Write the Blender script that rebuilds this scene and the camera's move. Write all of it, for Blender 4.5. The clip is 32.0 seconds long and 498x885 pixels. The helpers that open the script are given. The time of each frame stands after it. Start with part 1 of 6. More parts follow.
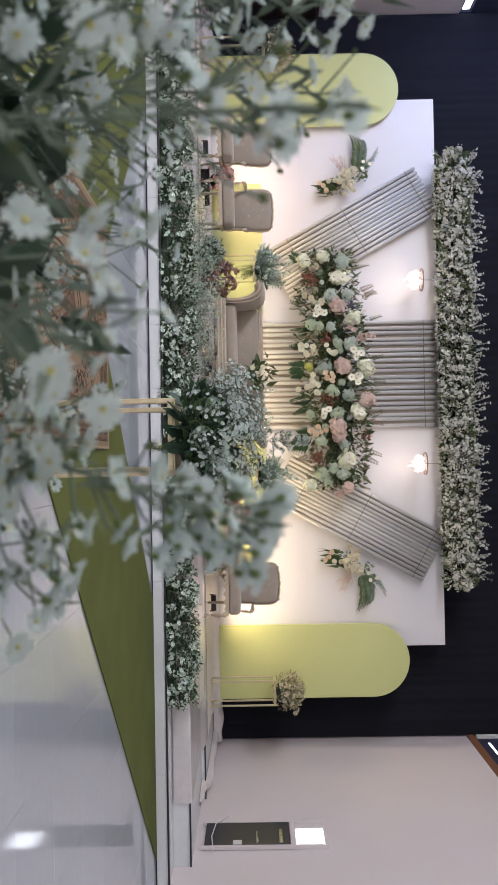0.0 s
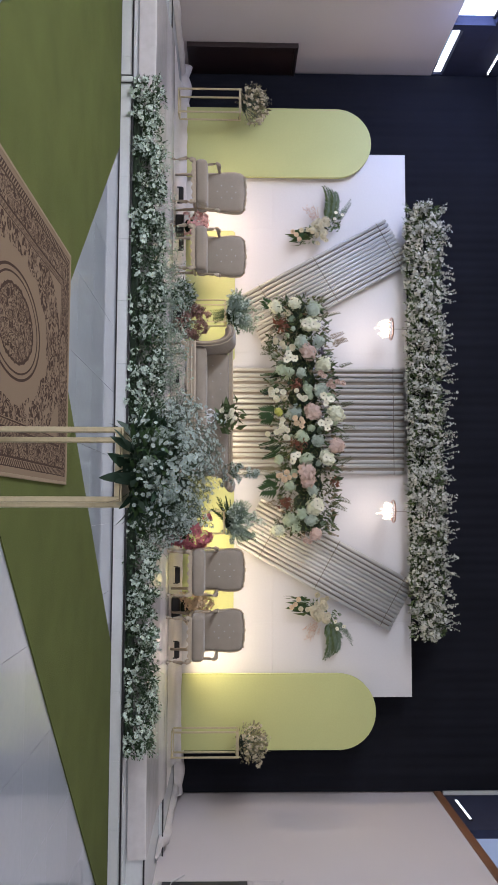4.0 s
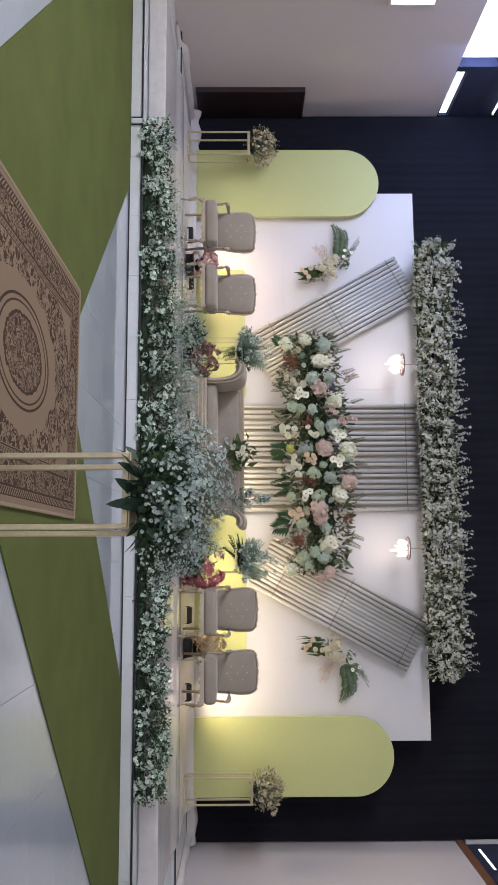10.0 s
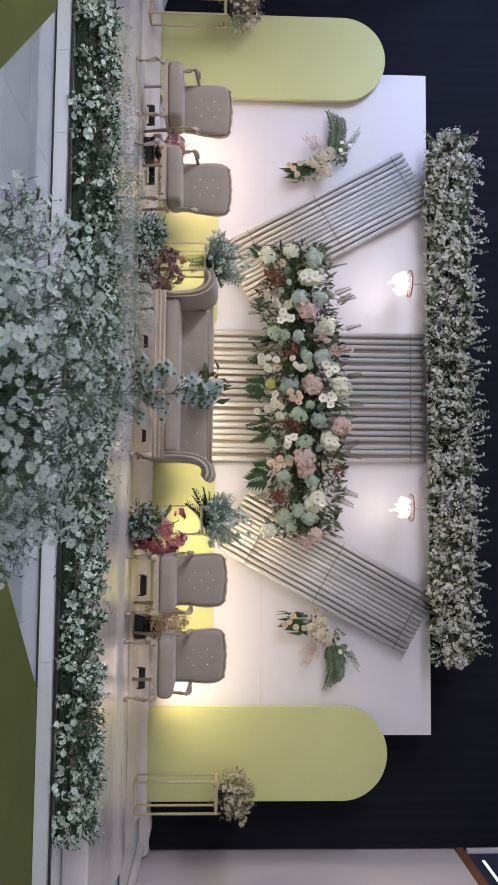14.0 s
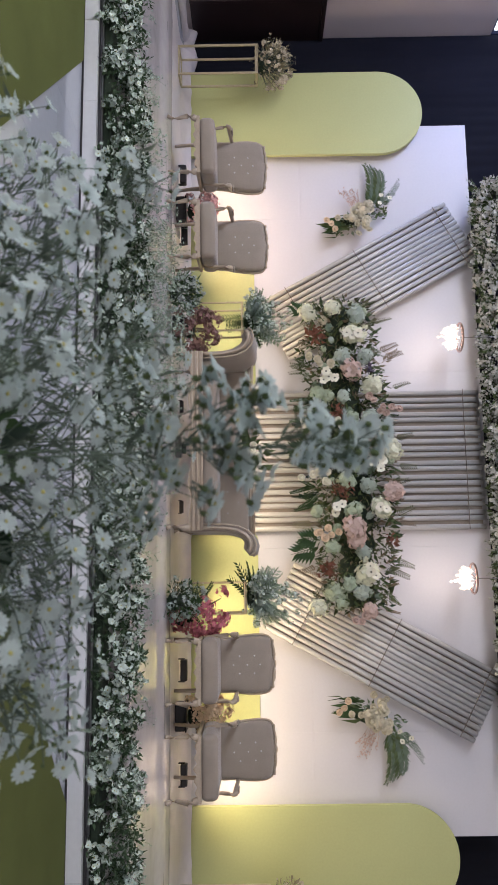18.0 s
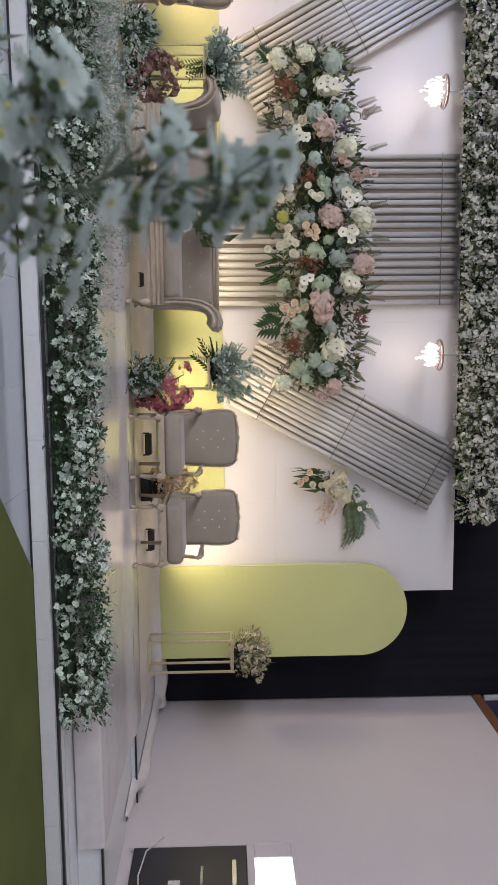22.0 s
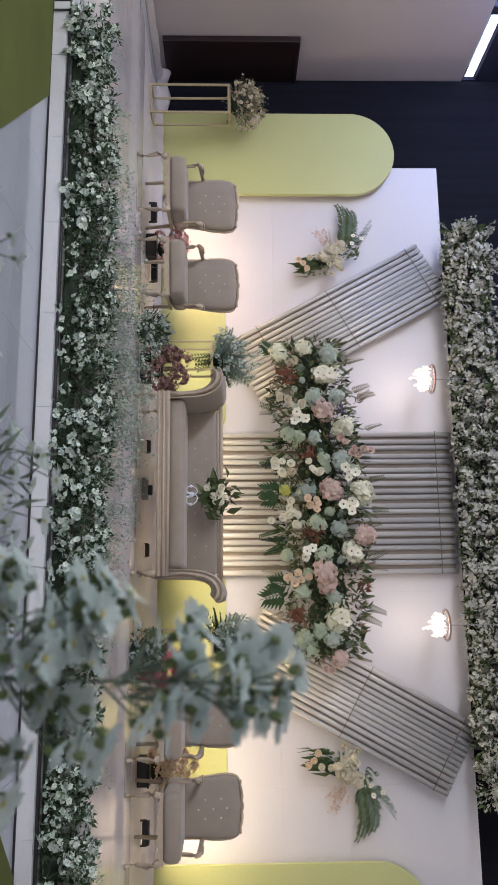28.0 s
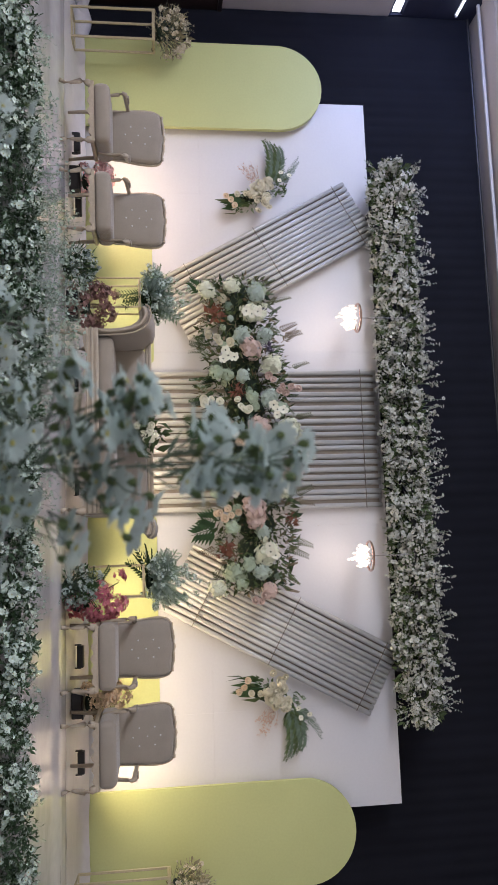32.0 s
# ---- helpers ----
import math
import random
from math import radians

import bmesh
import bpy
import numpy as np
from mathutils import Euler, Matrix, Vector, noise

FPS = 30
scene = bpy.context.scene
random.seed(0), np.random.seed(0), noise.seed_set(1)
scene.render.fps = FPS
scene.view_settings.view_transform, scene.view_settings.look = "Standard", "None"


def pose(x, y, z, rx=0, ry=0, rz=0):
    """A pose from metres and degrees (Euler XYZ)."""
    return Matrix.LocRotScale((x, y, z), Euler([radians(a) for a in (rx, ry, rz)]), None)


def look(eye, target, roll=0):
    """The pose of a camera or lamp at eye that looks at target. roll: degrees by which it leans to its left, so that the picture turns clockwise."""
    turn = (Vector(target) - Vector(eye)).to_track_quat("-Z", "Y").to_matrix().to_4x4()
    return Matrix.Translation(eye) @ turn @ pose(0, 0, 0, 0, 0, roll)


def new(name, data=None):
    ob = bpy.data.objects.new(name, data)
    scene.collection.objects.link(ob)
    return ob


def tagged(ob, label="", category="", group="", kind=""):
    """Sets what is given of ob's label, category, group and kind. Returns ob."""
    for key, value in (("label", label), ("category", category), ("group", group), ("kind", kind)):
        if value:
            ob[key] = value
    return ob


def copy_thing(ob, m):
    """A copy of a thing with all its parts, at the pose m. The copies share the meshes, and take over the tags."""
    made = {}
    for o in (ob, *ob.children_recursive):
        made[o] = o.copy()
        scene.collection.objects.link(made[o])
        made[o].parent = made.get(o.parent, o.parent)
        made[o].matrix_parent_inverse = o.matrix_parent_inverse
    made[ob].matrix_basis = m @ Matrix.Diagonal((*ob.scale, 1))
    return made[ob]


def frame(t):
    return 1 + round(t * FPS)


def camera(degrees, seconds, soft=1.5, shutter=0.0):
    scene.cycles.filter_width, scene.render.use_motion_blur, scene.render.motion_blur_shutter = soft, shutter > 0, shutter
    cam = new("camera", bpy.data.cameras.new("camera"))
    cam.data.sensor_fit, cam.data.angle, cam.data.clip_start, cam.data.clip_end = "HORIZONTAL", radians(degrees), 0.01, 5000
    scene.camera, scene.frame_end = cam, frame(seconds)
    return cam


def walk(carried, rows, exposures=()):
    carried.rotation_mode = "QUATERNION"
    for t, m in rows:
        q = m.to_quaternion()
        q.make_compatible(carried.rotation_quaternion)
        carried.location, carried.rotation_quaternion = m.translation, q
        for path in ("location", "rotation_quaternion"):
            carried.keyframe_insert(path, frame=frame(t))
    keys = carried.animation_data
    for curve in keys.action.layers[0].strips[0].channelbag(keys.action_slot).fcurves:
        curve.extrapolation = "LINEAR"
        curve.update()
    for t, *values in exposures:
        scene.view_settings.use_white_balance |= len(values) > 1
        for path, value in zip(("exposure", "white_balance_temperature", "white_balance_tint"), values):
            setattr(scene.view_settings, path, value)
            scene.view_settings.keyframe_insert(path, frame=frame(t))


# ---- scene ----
cam = camera(35.1, 32.0)
cam.data.dof.use_dof, cam.data.dof.focus_distance, cam.data.dof.aperture_fstop = True, 9.0, 29.0
PATH = [
    (0, (1.175, -10.791, 0.977), (1.133, -8.792, 0.964), 89.0),
    (0.5, (1.177, -10.88, 0.978), (1.065, -8.883, 0.976), 88.5),
    (1, (1.206, -10.902, 0.996), (1.068, -8.91, 0.894), 89.3),
    (1.5, (1.215, -10.897, 1.041), (1.109, -8.904, 0.904), 90.7),
    (2, (1.201, -10.89, 1.07), (1.112, -8.894, 0.984), 89.9),
    (2.5, (1.214, -10.861, 1.073), (1.135, -8.863, 1.075), 90.3),
    (3, (1.222, -10.767, 1.054), (1.016, -8.777, 1.077), 89.9),
    (3.5, (1.233, -10.712, 1.087), (1.097, -8.716, 1.091), 88.9),
    (4, (1.239, -10.725, 1.078), (1.073, -8.732, 1.126), 90.3),
    (4.5, (1.242, -10.74, 1.074), (1.034, -8.751, 1.135), 90.3),
    (6.5, (1.255, -10.783, 1.091), (1.063, -8.793, 1.159), 90.8),
    (7, (1.254, -10.775, 1.082), (1.08, -8.783, 1.147), 90.9),
    (7.5, (1.259, -10.772, 1.092), (1.118, -8.777, 1.145), 91.0),
    (8, (1.25, -10.766, 1.083), (1.101, -8.772, 1.13), 90.6),
    (8.5, (1.251, -10.773, 1.083), (1.097, -8.78, 1.13), 90.5),
    (9, (1.258, -10.768, 1.097), (1.103, -8.775, 1.146), 90.3),
    (9.5, (1.257, -10.719, 1.102), (1.068, -8.728, 1.132), 89.8),
    (10, (1.299, -10.644, 1.084), (1.026, -8.663, 1.102), 89.8),
    (10.5, (1.349, -10.479, 1.116), (1.015, -8.507, 1.176), 90.6),
    (11, (1.381, -10.319, 1.135), (1.09, -8.339, 1.138), 90.2),
    (11.5, (1.431, -10.106, 1.137), (1.079, -8.139, 1.252), 90.9),
    (12, (1.413, -9.862, 1.181), (1.055, -7.892, 1.197), 90.5),
    (12.5, (1.375, -9.553, 1.137), (1.168, -7.562, 1.139), 90.7),
    (13, (1.372, -9.253, 1.173), (1.145, -7.264, 1.192), 91.1),
    (13.5, (1.294, -8.974, 1.166), (1.014, -6.994, 1.252), 91.6),
    (14, (1.252, -8.75, 1.188), (1.096, -6.757, 1.261), 90.7),
    (14.5, (1.242, -8.655, 1.217), (1.043, -6.665, 1.269), 91.0),
    (16.5, (1.226, -8.614, 1.179), (1.062, -6.621, 1.246), 89.7),
    (17, (1.21, -8.585, 1.13), (1.035, -6.595, 1.22), 89.6),
    (17.5, (1.198, -8.395, 1.111), (1.038, -6.407, 0.97), 89.8),
    (18, (1.184, -8.198, 1.113), (0.86, -6.225, 1.099), 89.2),
    (18.5, (1.142, -8.101, 1.124), (0.875, -6.119, 1.086), 88.4),
    (19, (1.119, -8.042, 1.135), (0.907, -6.056, 1.041), 87.0),
    (19.5, (1.126, -8.011, 1.146), (0.932, -6.021, 1.132), 88.3),
    (20, (1.12, -7.92, 1.165), (1.006, -5.923, 1.173), 89.1),
    (20.5, (1.13, -7.912, 1.167), (1.194, -5.914, 1.144), 89.2),
    (21, (1.15, -7.986, 1.154), (1.326, -5.993, 1.133), 88.8),
    (21.5, (1.164, -8.008, 1.156), (1.397, -6.021, 1.152), 88.8),
    (22, (1.162, -8.005, 1.169), (1.408, -6.021, 1.224), 89.3),
    (22.5, (1.147, -8.015, 1.172), (1.312, -6.024, 1.275), 89.3),
    (23, (1.14, -8.023, 1.168), (1.204, -6.026, 1.26), 89.2),
    (23.5, (1.128, -8.018, 1.174), (1.076, -6.02, 1.259), 89.2),
    (24, (1.117, -7.993, 1.176), (0.948, -6.002, 1.272), 89.4),
    (24.5, (1.106, -8.007, 1.175), (0.83, -6.028, 1.259), 89.8),
    (25, (1.092, -8.015, 1.169), (0.711, -6.053, 1.228), 90.0),
    (25.5, (1.081, -8.034, 1.168), (0.6, -6.093, 1.234), 90.2),
    (27.5, (1.081, -8.049, 1.174), (0.614, -6.105, 1.232), 90.0),
    (28, (1.083, -8.036, 1.165), (0.675, -6.079, 1.217), 89.7),
    (28.5, (1.096, -8.03, 1.166), (0.776, -6.057, 1.236), 89.5),
    (29, (1.105, -8.03, 1.185), (0.908, -6.04, 1.226), 89.7),
    (29.5, (1.109, -8.024, 1.208), (1.021, -6.028, 1.297), 89.0),
    (30, (1.112, -8.023, 1.211), (1.029, -6.028, 1.332), 89.5),
    (30.5, (1.112, -8.044, 1.215), (1.034, -6.049, 1.321), 89.6),
    (31, (1.11, -8.03, 1.213), (1.001, -6.037, 1.336), 89.2),
    (31.5, (1.126, -8.058, 1.159), (0.89, -6.087, 1.404), 90.6),
    (32, (1.148, -8.09, 1.123), (0.885, -6.122, 1.362), 89.0),
]
walk(cam, [(t, look(eye, target, roll)) for t, eye, target, roll in PATH], [(0, 0.31, 6900, 13), (1, 0.28, 6900, 13), (2, 0.17, 6650, 12.5), (4, 0.15, 6600, 11), (9, 0.16, 6600, 10.5), (11, 0.17, 6550, 12), (13, 0.2, 6500, 13.5), (14, 0.15, 6500, 15), (19, 0.07, 6700, 15), (20.5, 0.04, 6600, 13.5), (24, 0.03, 6700, 13.5), (30, 0.05, 6650, 14), (32, 0.05, 6600, 12.5)])

# ---- light ----
world = bpy.data.worlds.new("world")
scene.world = world
world.use_nodes = True
wt = world.node_tree
sky = wt.nodes.new("ShaderNodeTexSky")
sky.sky_type, sky.sun_disc = "NISHITA", False
sky.sun_elevation, sky.sun_rotation = radians(50), radians(60)
wt.links.new(sky.outputs[0], wt.nodes["Background"].inputs[0])
wt.nodes["Background"].inputs[1].default_value = 0.1


def area_lamp(name, eye, target, sx, sy, watts, color):
    data = bpy.data.lights.new(name, "AREA")
    data.shape, data.size, data.size_y, data.energy, data.color = "RECTANGLE", sx, sy, watts, color
    ob = new(name, data)
    ob.matrix_world = look(eye, target)
    return ob


def spot_lamp(name, eye, target, watts, color, cone, soft=0.05):
    data = bpy.data.lights.new(name, "SPOT")
    data.energy, data.color, data.spot_size, data.spot_blend, data.shadow_soft_size = watts, color, radians(cone), 1.0, soft
    ob = new(name, data)
    ob.matrix_world = look(eye, target)
    return ob


DAY = (0.8, 0.86, 1.0)
WARM = (1.0, 0.8, 0.54)
for y, w in ((-1.44, 33), (-2.86, 33)):
    area_lamp("window_and_fill_light", (-5.06, y, 4.33), (-2.6, 0.4, 4.1), 1.25, 0.48, w, (0.3, 0.43, 1.0))
for y, w in ((-5.2, 104), (-8.0, 158), (-10.8, 168), (-13.6, 168)):
    area_lamp("window_and_fill_light", (-5.06, y, 4.33), (2.2, y + 1.2, 2.8), 2.6, 0.48, w, DAY)
    area_lamp("window_and_fill_light", (5.06, y, 4.33), (0, y + 1.0, 1.0), 2.6, 0.48, 20, DAY)
# Added fill from the south end; no window stands behind this lamp.
area_lamp("window_and_fill_light", (0, -15.8, 2.6), (0, 0, 1.6), 7.0, 2.6, 95, (1.0, 0.96, 0.96))
for x, y, tx, w, col in (
    (3.05, -0.5, 3.3, 52, WARM),
    (2.1, -0.5, 2.3, 42, WARM),
    (-2.3, -0.5, -2.4, 46, (1.0, 0.7, 0.5)),
    (-2.9, -0.5, -3.1, 20, WARM),
    (0.55, -0.5, 0.5, 36, WARM),
    (-0.45, -0.5, -0.4, 24, WARM),
    (1.5, -0.45, 1.6, 30, WARM),
    (-1.3, -0.45, -1.4, 20, WARM),
):
    spot_lamp("uplight_beam", (x, y, 0.5), (tx, -0.03, 1.7), w, col, 150, 0.09)


# ---- materials ----
def mat(name, color, rough=0.6, metal=0.0, vary=0.12, scale=6.0, fine=60.0, bump=0.1, spec=0.5, each=0.0, island=0.0, sheen=0.0, trans=0.0, thin=0.0):
    """A surface with blotches at one scale, grain and relief at another."""
    m = bpy.data.materials.new(name)
    m.use_nodes = True
    t = m.node_tree
    b = t.nodes["Principled BSDF"]
    b.inputs["Roughness"].default_value = rough
    b.inputs["Metallic"].default_value = metal
    b.inputs["Specular IOR Level"].default_value = spec
    if sheen:
        b.inputs["Sheen Weight"].default_value = sheen
    co = t.nodes.new("ShaderNodeTexCoord")
    n1, n2 = t.nodes.new("ShaderNodeTexNoise"), t.nodes.new("ShaderNodeTexNoise")
    n1.inputs["Scale"].default_value, n2.inputs["Scale"].default_value = scale, fine
    n1.inputs["Detail"].default_value, n2.inputs["Detail"].default_value = 4, 3
    t.links.new(co.outputs["Object"], n1.inputs["Vector"])
    t.links.new(co.outputs["Object"], n2.inputs["Vector"])
    add = t.nodes.new("ShaderNodeMath")
    add.operation = "ADD"
    t.links.new(n1.outputs["Fac"], add.inputs[0])
    t.links.new(n2.outputs["Fac"], add.inputs[1])
    last = add
    if each:
        info = t.nodes.new("ShaderNodeObjectInfo")
        k = t.nodes.new("ShaderNodeMath")
        k.operation = "MULTIPLY_ADD"
        k.inputs[1].default_value = each
        t.links.new(info.outputs["Random"], k.inputs[0])
        t.links.new(last.outputs[0], k.inputs[2])
        last = k
    if island:
        info = t.nodes.new("ShaderNodeNewGeometry")
        k = t.nodes.new("ShaderNodeMath")
        k.operation = "MULTIPLY_ADD"
        k.inputs[1].default_value = island
        t.links.new(info.outputs["Random Per Island"], k.inputs[0])
        t.links.new(last.outputs[0], k.inputs[2])
        last = k
    r = t.nodes.new("ShaderNodeMapRange")
    r.inputs["From Min"].default_value, r.inputs["From Max"].default_value = 0.6, 1.4 + each + island
    r.inputs["To Min"].default_value, r.inputs["To Max"].default_value = 1 - vary, 1 + vary
    t.links.new(last.outputs[0], r.inputs["Value"])
    mul = t.nodes.new("ShaderNodeVectorMath")
    mul.operation = "SCALE"
    mul.inputs[0].default_value = color
    t.links.new(r.outputs[0], mul.inputs["Scale"])
    t.links.new(mul.outputs[0], b.inputs["Base Color"])
    if bump:
        bu = t.nodes.new("ShaderNodeBump")
        bu.inputs["Strength"].default_value, bu.inputs["Distance"].default_value = bump, 0.01
        t.links.new(n2.outputs["Fac"], bu.inputs["Height"])
        t.links.new(bu.outputs[0], b.inputs["Normal"])
    if trans:
        b.inputs["Subsurface Weight"].default_value = trans
        b.inputs["Subsurface Radius"].default_value = (0.01, 0.01, 0.008)
        b.inputs["Subsurface Scale"].default_value = 0.3
    if thin:
        # light that passes through a petal or leaf
        tl, mix = t.nodes.new("ShaderNodeBsdfTranslucent"), t.nodes.new("ShaderNodeMixShader")
        t.links.new(mul.outputs[0], tl.inputs["Color"])
        mix.inputs[0].default_value = thin
        t.links.new(b.outputs[0], mix.inputs[1])
        t.links.new(tl.outputs[0], mix.inputs[2])
        t.links.new(mix.outputs[0], t.nodes["Material Output"].inputs["Surface"])
    return m


def glow(name, color, strength):
    m = bpy.data.materials.new(name)
    m.use_nodes = True
    b = m.node_tree.nodes["Principled BSDF"]
    b.inputs["Base Color"].default_value = (*color, 1)
    b.inputs["Emission Color"].default_value = (*color, 1)
    b.inputs["Emission Strength"].default_value = strength
    return m


M_TILE = mat("white floor tile", (0.352, 0.384, 0.43), 0.07, vary=0.06, scale=1.5, fine=25, bump=0.02, each=0.4)
M_GROUT = mat("grey grout", (0.46, 0.46, 0.48), 0.7)
M_STEP = mat("pale step tile", (0.6, 0.63, 0.64), 0.22, vary=0.07, scale=2, fine=30, bump=0.03, each=0.4)
M_NOSE = mat("black step edging", (0.015, 0.015, 0.018), 0.45, vary=0.3)
M_CLOTH = mat("white stage cloth", (0.6, 0.57, 0.56), 0.45, vary=0.07, scale=3, fine=14, bump=0.06, spec=0.4)
M_SHEET = mat("shiny pale grey sheet", (0.54, 0.52, 0.515), 0.18, vary=0.1, scale=2, fine=11, bump=0.05, spec=0.5)
M_WALL = mat("warm grey wall paint", (0.6, 0.552, 0.552), 0.75, vary=0.05, scale=0.7, fine=80, bump=0.04)
M_DARKWALL = mat("dark upper wall", (0.022, 0.027, 0.06), 0.8, vary=0.2)
M_CEIL = mat("beige ceiling board", (0.6, 0.5, 0.4), 0.6, vary=0.1, scale=1.5)
M_TRIM = mat("brown timber trim", (0.2, 0.09, 0.045), 0.5, vary=0.25, scale=4)
M_DOOR = mat("dark brown door", (0.024, 0.013, 0.013), 0.45, vary=0.3, scale=4)
M_CURT = mat("black curtain cloth", (0.011, 0.0118, 0.0172), 0.92, spec=0.16, vary=0.25, scale=2, fine=200, bump=0.15)
M_WHITE = mat("white painted board", (0.63, 0.625, 0.635), 0.5, vary=0.03, scale=1.0, fine=40, bump=0.03)
M_GREEN = mat("lime green board", (0.5, 0.53, 0.23), 0.6, vary=0.05, scale=1.5, fine=50, bump=0.04)
M_CARPET = mat("green carpet pile", (0.102, 0.121, 0.038), 0.95, vary=0.18, scale=2.5, fine=350, bump=0.5, spec=0.1)
M_ROD = mat("pale taupe painted rod", (0.48, 0.48, 0.465), 0.3, metal=0.1, vary=0.2, each=0.9, scale=3)
M_ROD_GAP = mat("tan rod gap shade", (0.31, 0.265, 0.215), 0.7, vary=0.15)
M_WIRE = mat("dark cross wire", (0.2, 0.17, 0.14), 0.5)
M_FAB = mat("taupe upholstery", (0.32, 0.275, 0.22), 0.9, vary=0.1, scale=8, fine=260, bump=0.3, sheen=0.3)
M_FRAME = mat("champagne painted wood", (0.42, 0.35, 0.26), 0.35, vary=0.15, scale=12, fine=90)
M_BUTTON = mat("shiny pearl button", (0.75, 0.72, 0.68), 0.2, metal=0.3)
M_GOLD = mat("brushed gold metal", (0.53, 0.46, 0.3), 0.4, metal=0.65, vary=0.12, scale=10)
M_BLACK = mat("black plastic", (0.015, 0.015, 0.016), 0.45, vary=0.2)
M_CHROME = mat("chrome metal", (0.75, 0.75, 0.76), 0.15, metal=1.0)
M_COPPER = mat("rose gold metal", (0.72, 0.52, 0.46), 0.25, metal=1.0)
M_CABLE = mat("white cable", (0.6, 0.6, 0.6), 0.5)
M_STEM = mat("green stem", (0.085, 0.12, 0.085), 0.7, vary=0.25)
M_LEAF = mat("dark green leaf", (0.042, 0.082, 0.03), 0.75, spec=0.2, vary=0.35, island=0.8, fine=30)
M_LEAF2 = mat("mid green leaf", (0.085, 0.12, 0.05), 0.75, spec=0.2, vary=0.35, island=0.8, fine=30)
M_LEAF3 = mat("olive leaf", (0.065, 0.09, 0.035), 0.75, spec=0.2, vary=0.4, island=0.9, fine=30)
M_CREAM = mat("cream petal", (0.78, 0.76, 0.6), 0.7, vary=0.1, island=0.6, fine=80)
M_FROND = mat("dull fern green", (0.125, 0.135, 0.07), 0.8, vary=0.35, island=0.8, fine=30, spec=0.15)
M_PALM = mat("palm leaf green", (0.12, 0.17, 0.115), 0.6, vary=0.3, island=0.6, fine=30, spec=0.3)
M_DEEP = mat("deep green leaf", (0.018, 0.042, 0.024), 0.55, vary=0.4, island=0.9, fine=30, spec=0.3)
M_DRY = mat("dried olive leaf", (0.3, 0.27, 0.16), 0.8, vary=0.3, island=0.8, fine=30, spec=0.2)
M_STRAW = mat("dried ivory petal", (0.55, 0.49, 0.35), 0.75, vary=0.25, island=0.8, fine=80)
M_ROSE = mat("rose pink petal", (0.8, 0.48, 0.48), 0.7, vary=0.25, island=0.8, fine=80)
M_STEEL = mat("dull steel", (0.3, 0.29, 0.28), 0.4, metal=0.6)
M_SAGE = mat("sage grey leaf", (0.26, 0.34, 0.25), 0.75, spec=0.2, thin=0.35, vary=0.3, island=0.8, fine=30)
M_MIST = mat("pale sage petal", (0.36, 0.45, 0.38), 0.7, vary=0.2, island=0.8, fine=80, thin=0.3)
M_HEDGELEAF = mat("hedge leaf", (0.05, 0.088, 0.045), 0.75, spec=0.2, vary=0.35, island=0.8, fine=30)
M_HEDGE = mat("hedge petal", (0.5, 0.6, 0.53), 0.7, vary=0.2, island=0.8, fine=80)
M_PETAL = mat("white petal", (0.5, 0.59, 0.565), 0.7, vary=0.12, island=0.6, fine=80, thin=0.55)
M_EYE = mat("yellow flower eye", (0.36, 0.34, 0.1), 0.8, vary=0.2, fine=300)
M_GARLAND = mat("greyish white petal", (0.54, 0.55, 0.49), 0.7, vary=0.15, island=0.6, fine=80)
M_IVORY = mat("ivory petal", (0.64, 0.59, 0.43), 0.7, vary=0.12, island=0.6, fine=80)
M_MINT = mat("pale green petal", (0.41, 0.49, 0.34), 0.7, vary=0.15, island=0.6, fine=80)
M_PINK = mat("dusty pink petal", (0.6, 0.45, 0.38), 0.7, vary=0.15, island=0.6, fine=80)
M_PEACH = mat("peach petal", (0.76, 0.6, 0.42), 0.7, vary=0.15, island=0.6, fine=80)
M_RUST = mat("rust red petal", (0.18, 0.068, 0.04), 0.75, vary=0.25, island=0.8, fine=80)
M_BLUE = mat("grey blue petal", (0.32, 0.4, 0.36), 0.7, vary=0.15, island=0.6, fine=80)
M_MAGENTA = mat("raspberry petal", (0.56, 0.17, 0.22), 0.7, vary=0.25, island=0.8, fine=80)
M_PLUM = mat("faded plum petal", (0.27, 0.15, 0.13), 0.75, vary=0.25, island=0.8, fine=80)
M_FERN = mat("bronze fern", (0.2, 0.15, 0.09), 0.7, vary=0.3, island=0.8, fine=30)
M_RIBBON = mat("white satin ribbon", (0.82, 0.85, 0.87), 0.3, vary=0.05)
M_FOAM = mat("dark floral foam", (0.02, 0.035, 0.02), 0.95)
M_DAYGLASS = glow("daylit window pane", (0.82, 0.88, 1.0), 3.2)
M_DIMGLASS = glow("dim blue window pane", (0.26, 0.33, 0.5), 0.46)
M_DOORPANE = glow("daylit door pane", (0.8, 0.88, 1.0), 2.6)
M_BULB = glow("lit warm bulb", (1.0, 0.85, 0.7), 7.0)


# ---- mesh helpers ----
def part(name, bm, material, parent=None, label="", smooth=False):
    me = bpy.data.meshes.new(name)
    bm.to_mesh(me)
    bm.free()
    for m in material if isinstance(material, (list, tuple)) else [material]:
        me.materials.append(m)
    if smooth:
        me.polygons.foreach_set("use_smooth", [True] * len(me.polygons))
    ob = new(name, me)
    if parent:
        ob.parent = parent
    if label:
        ob["label"] = label
    return ob


def base(name, m=Matrix()):
    ob = new(name)
    ob.empty_display_size = 0.1
    ob.matrix_world = m
    return ob


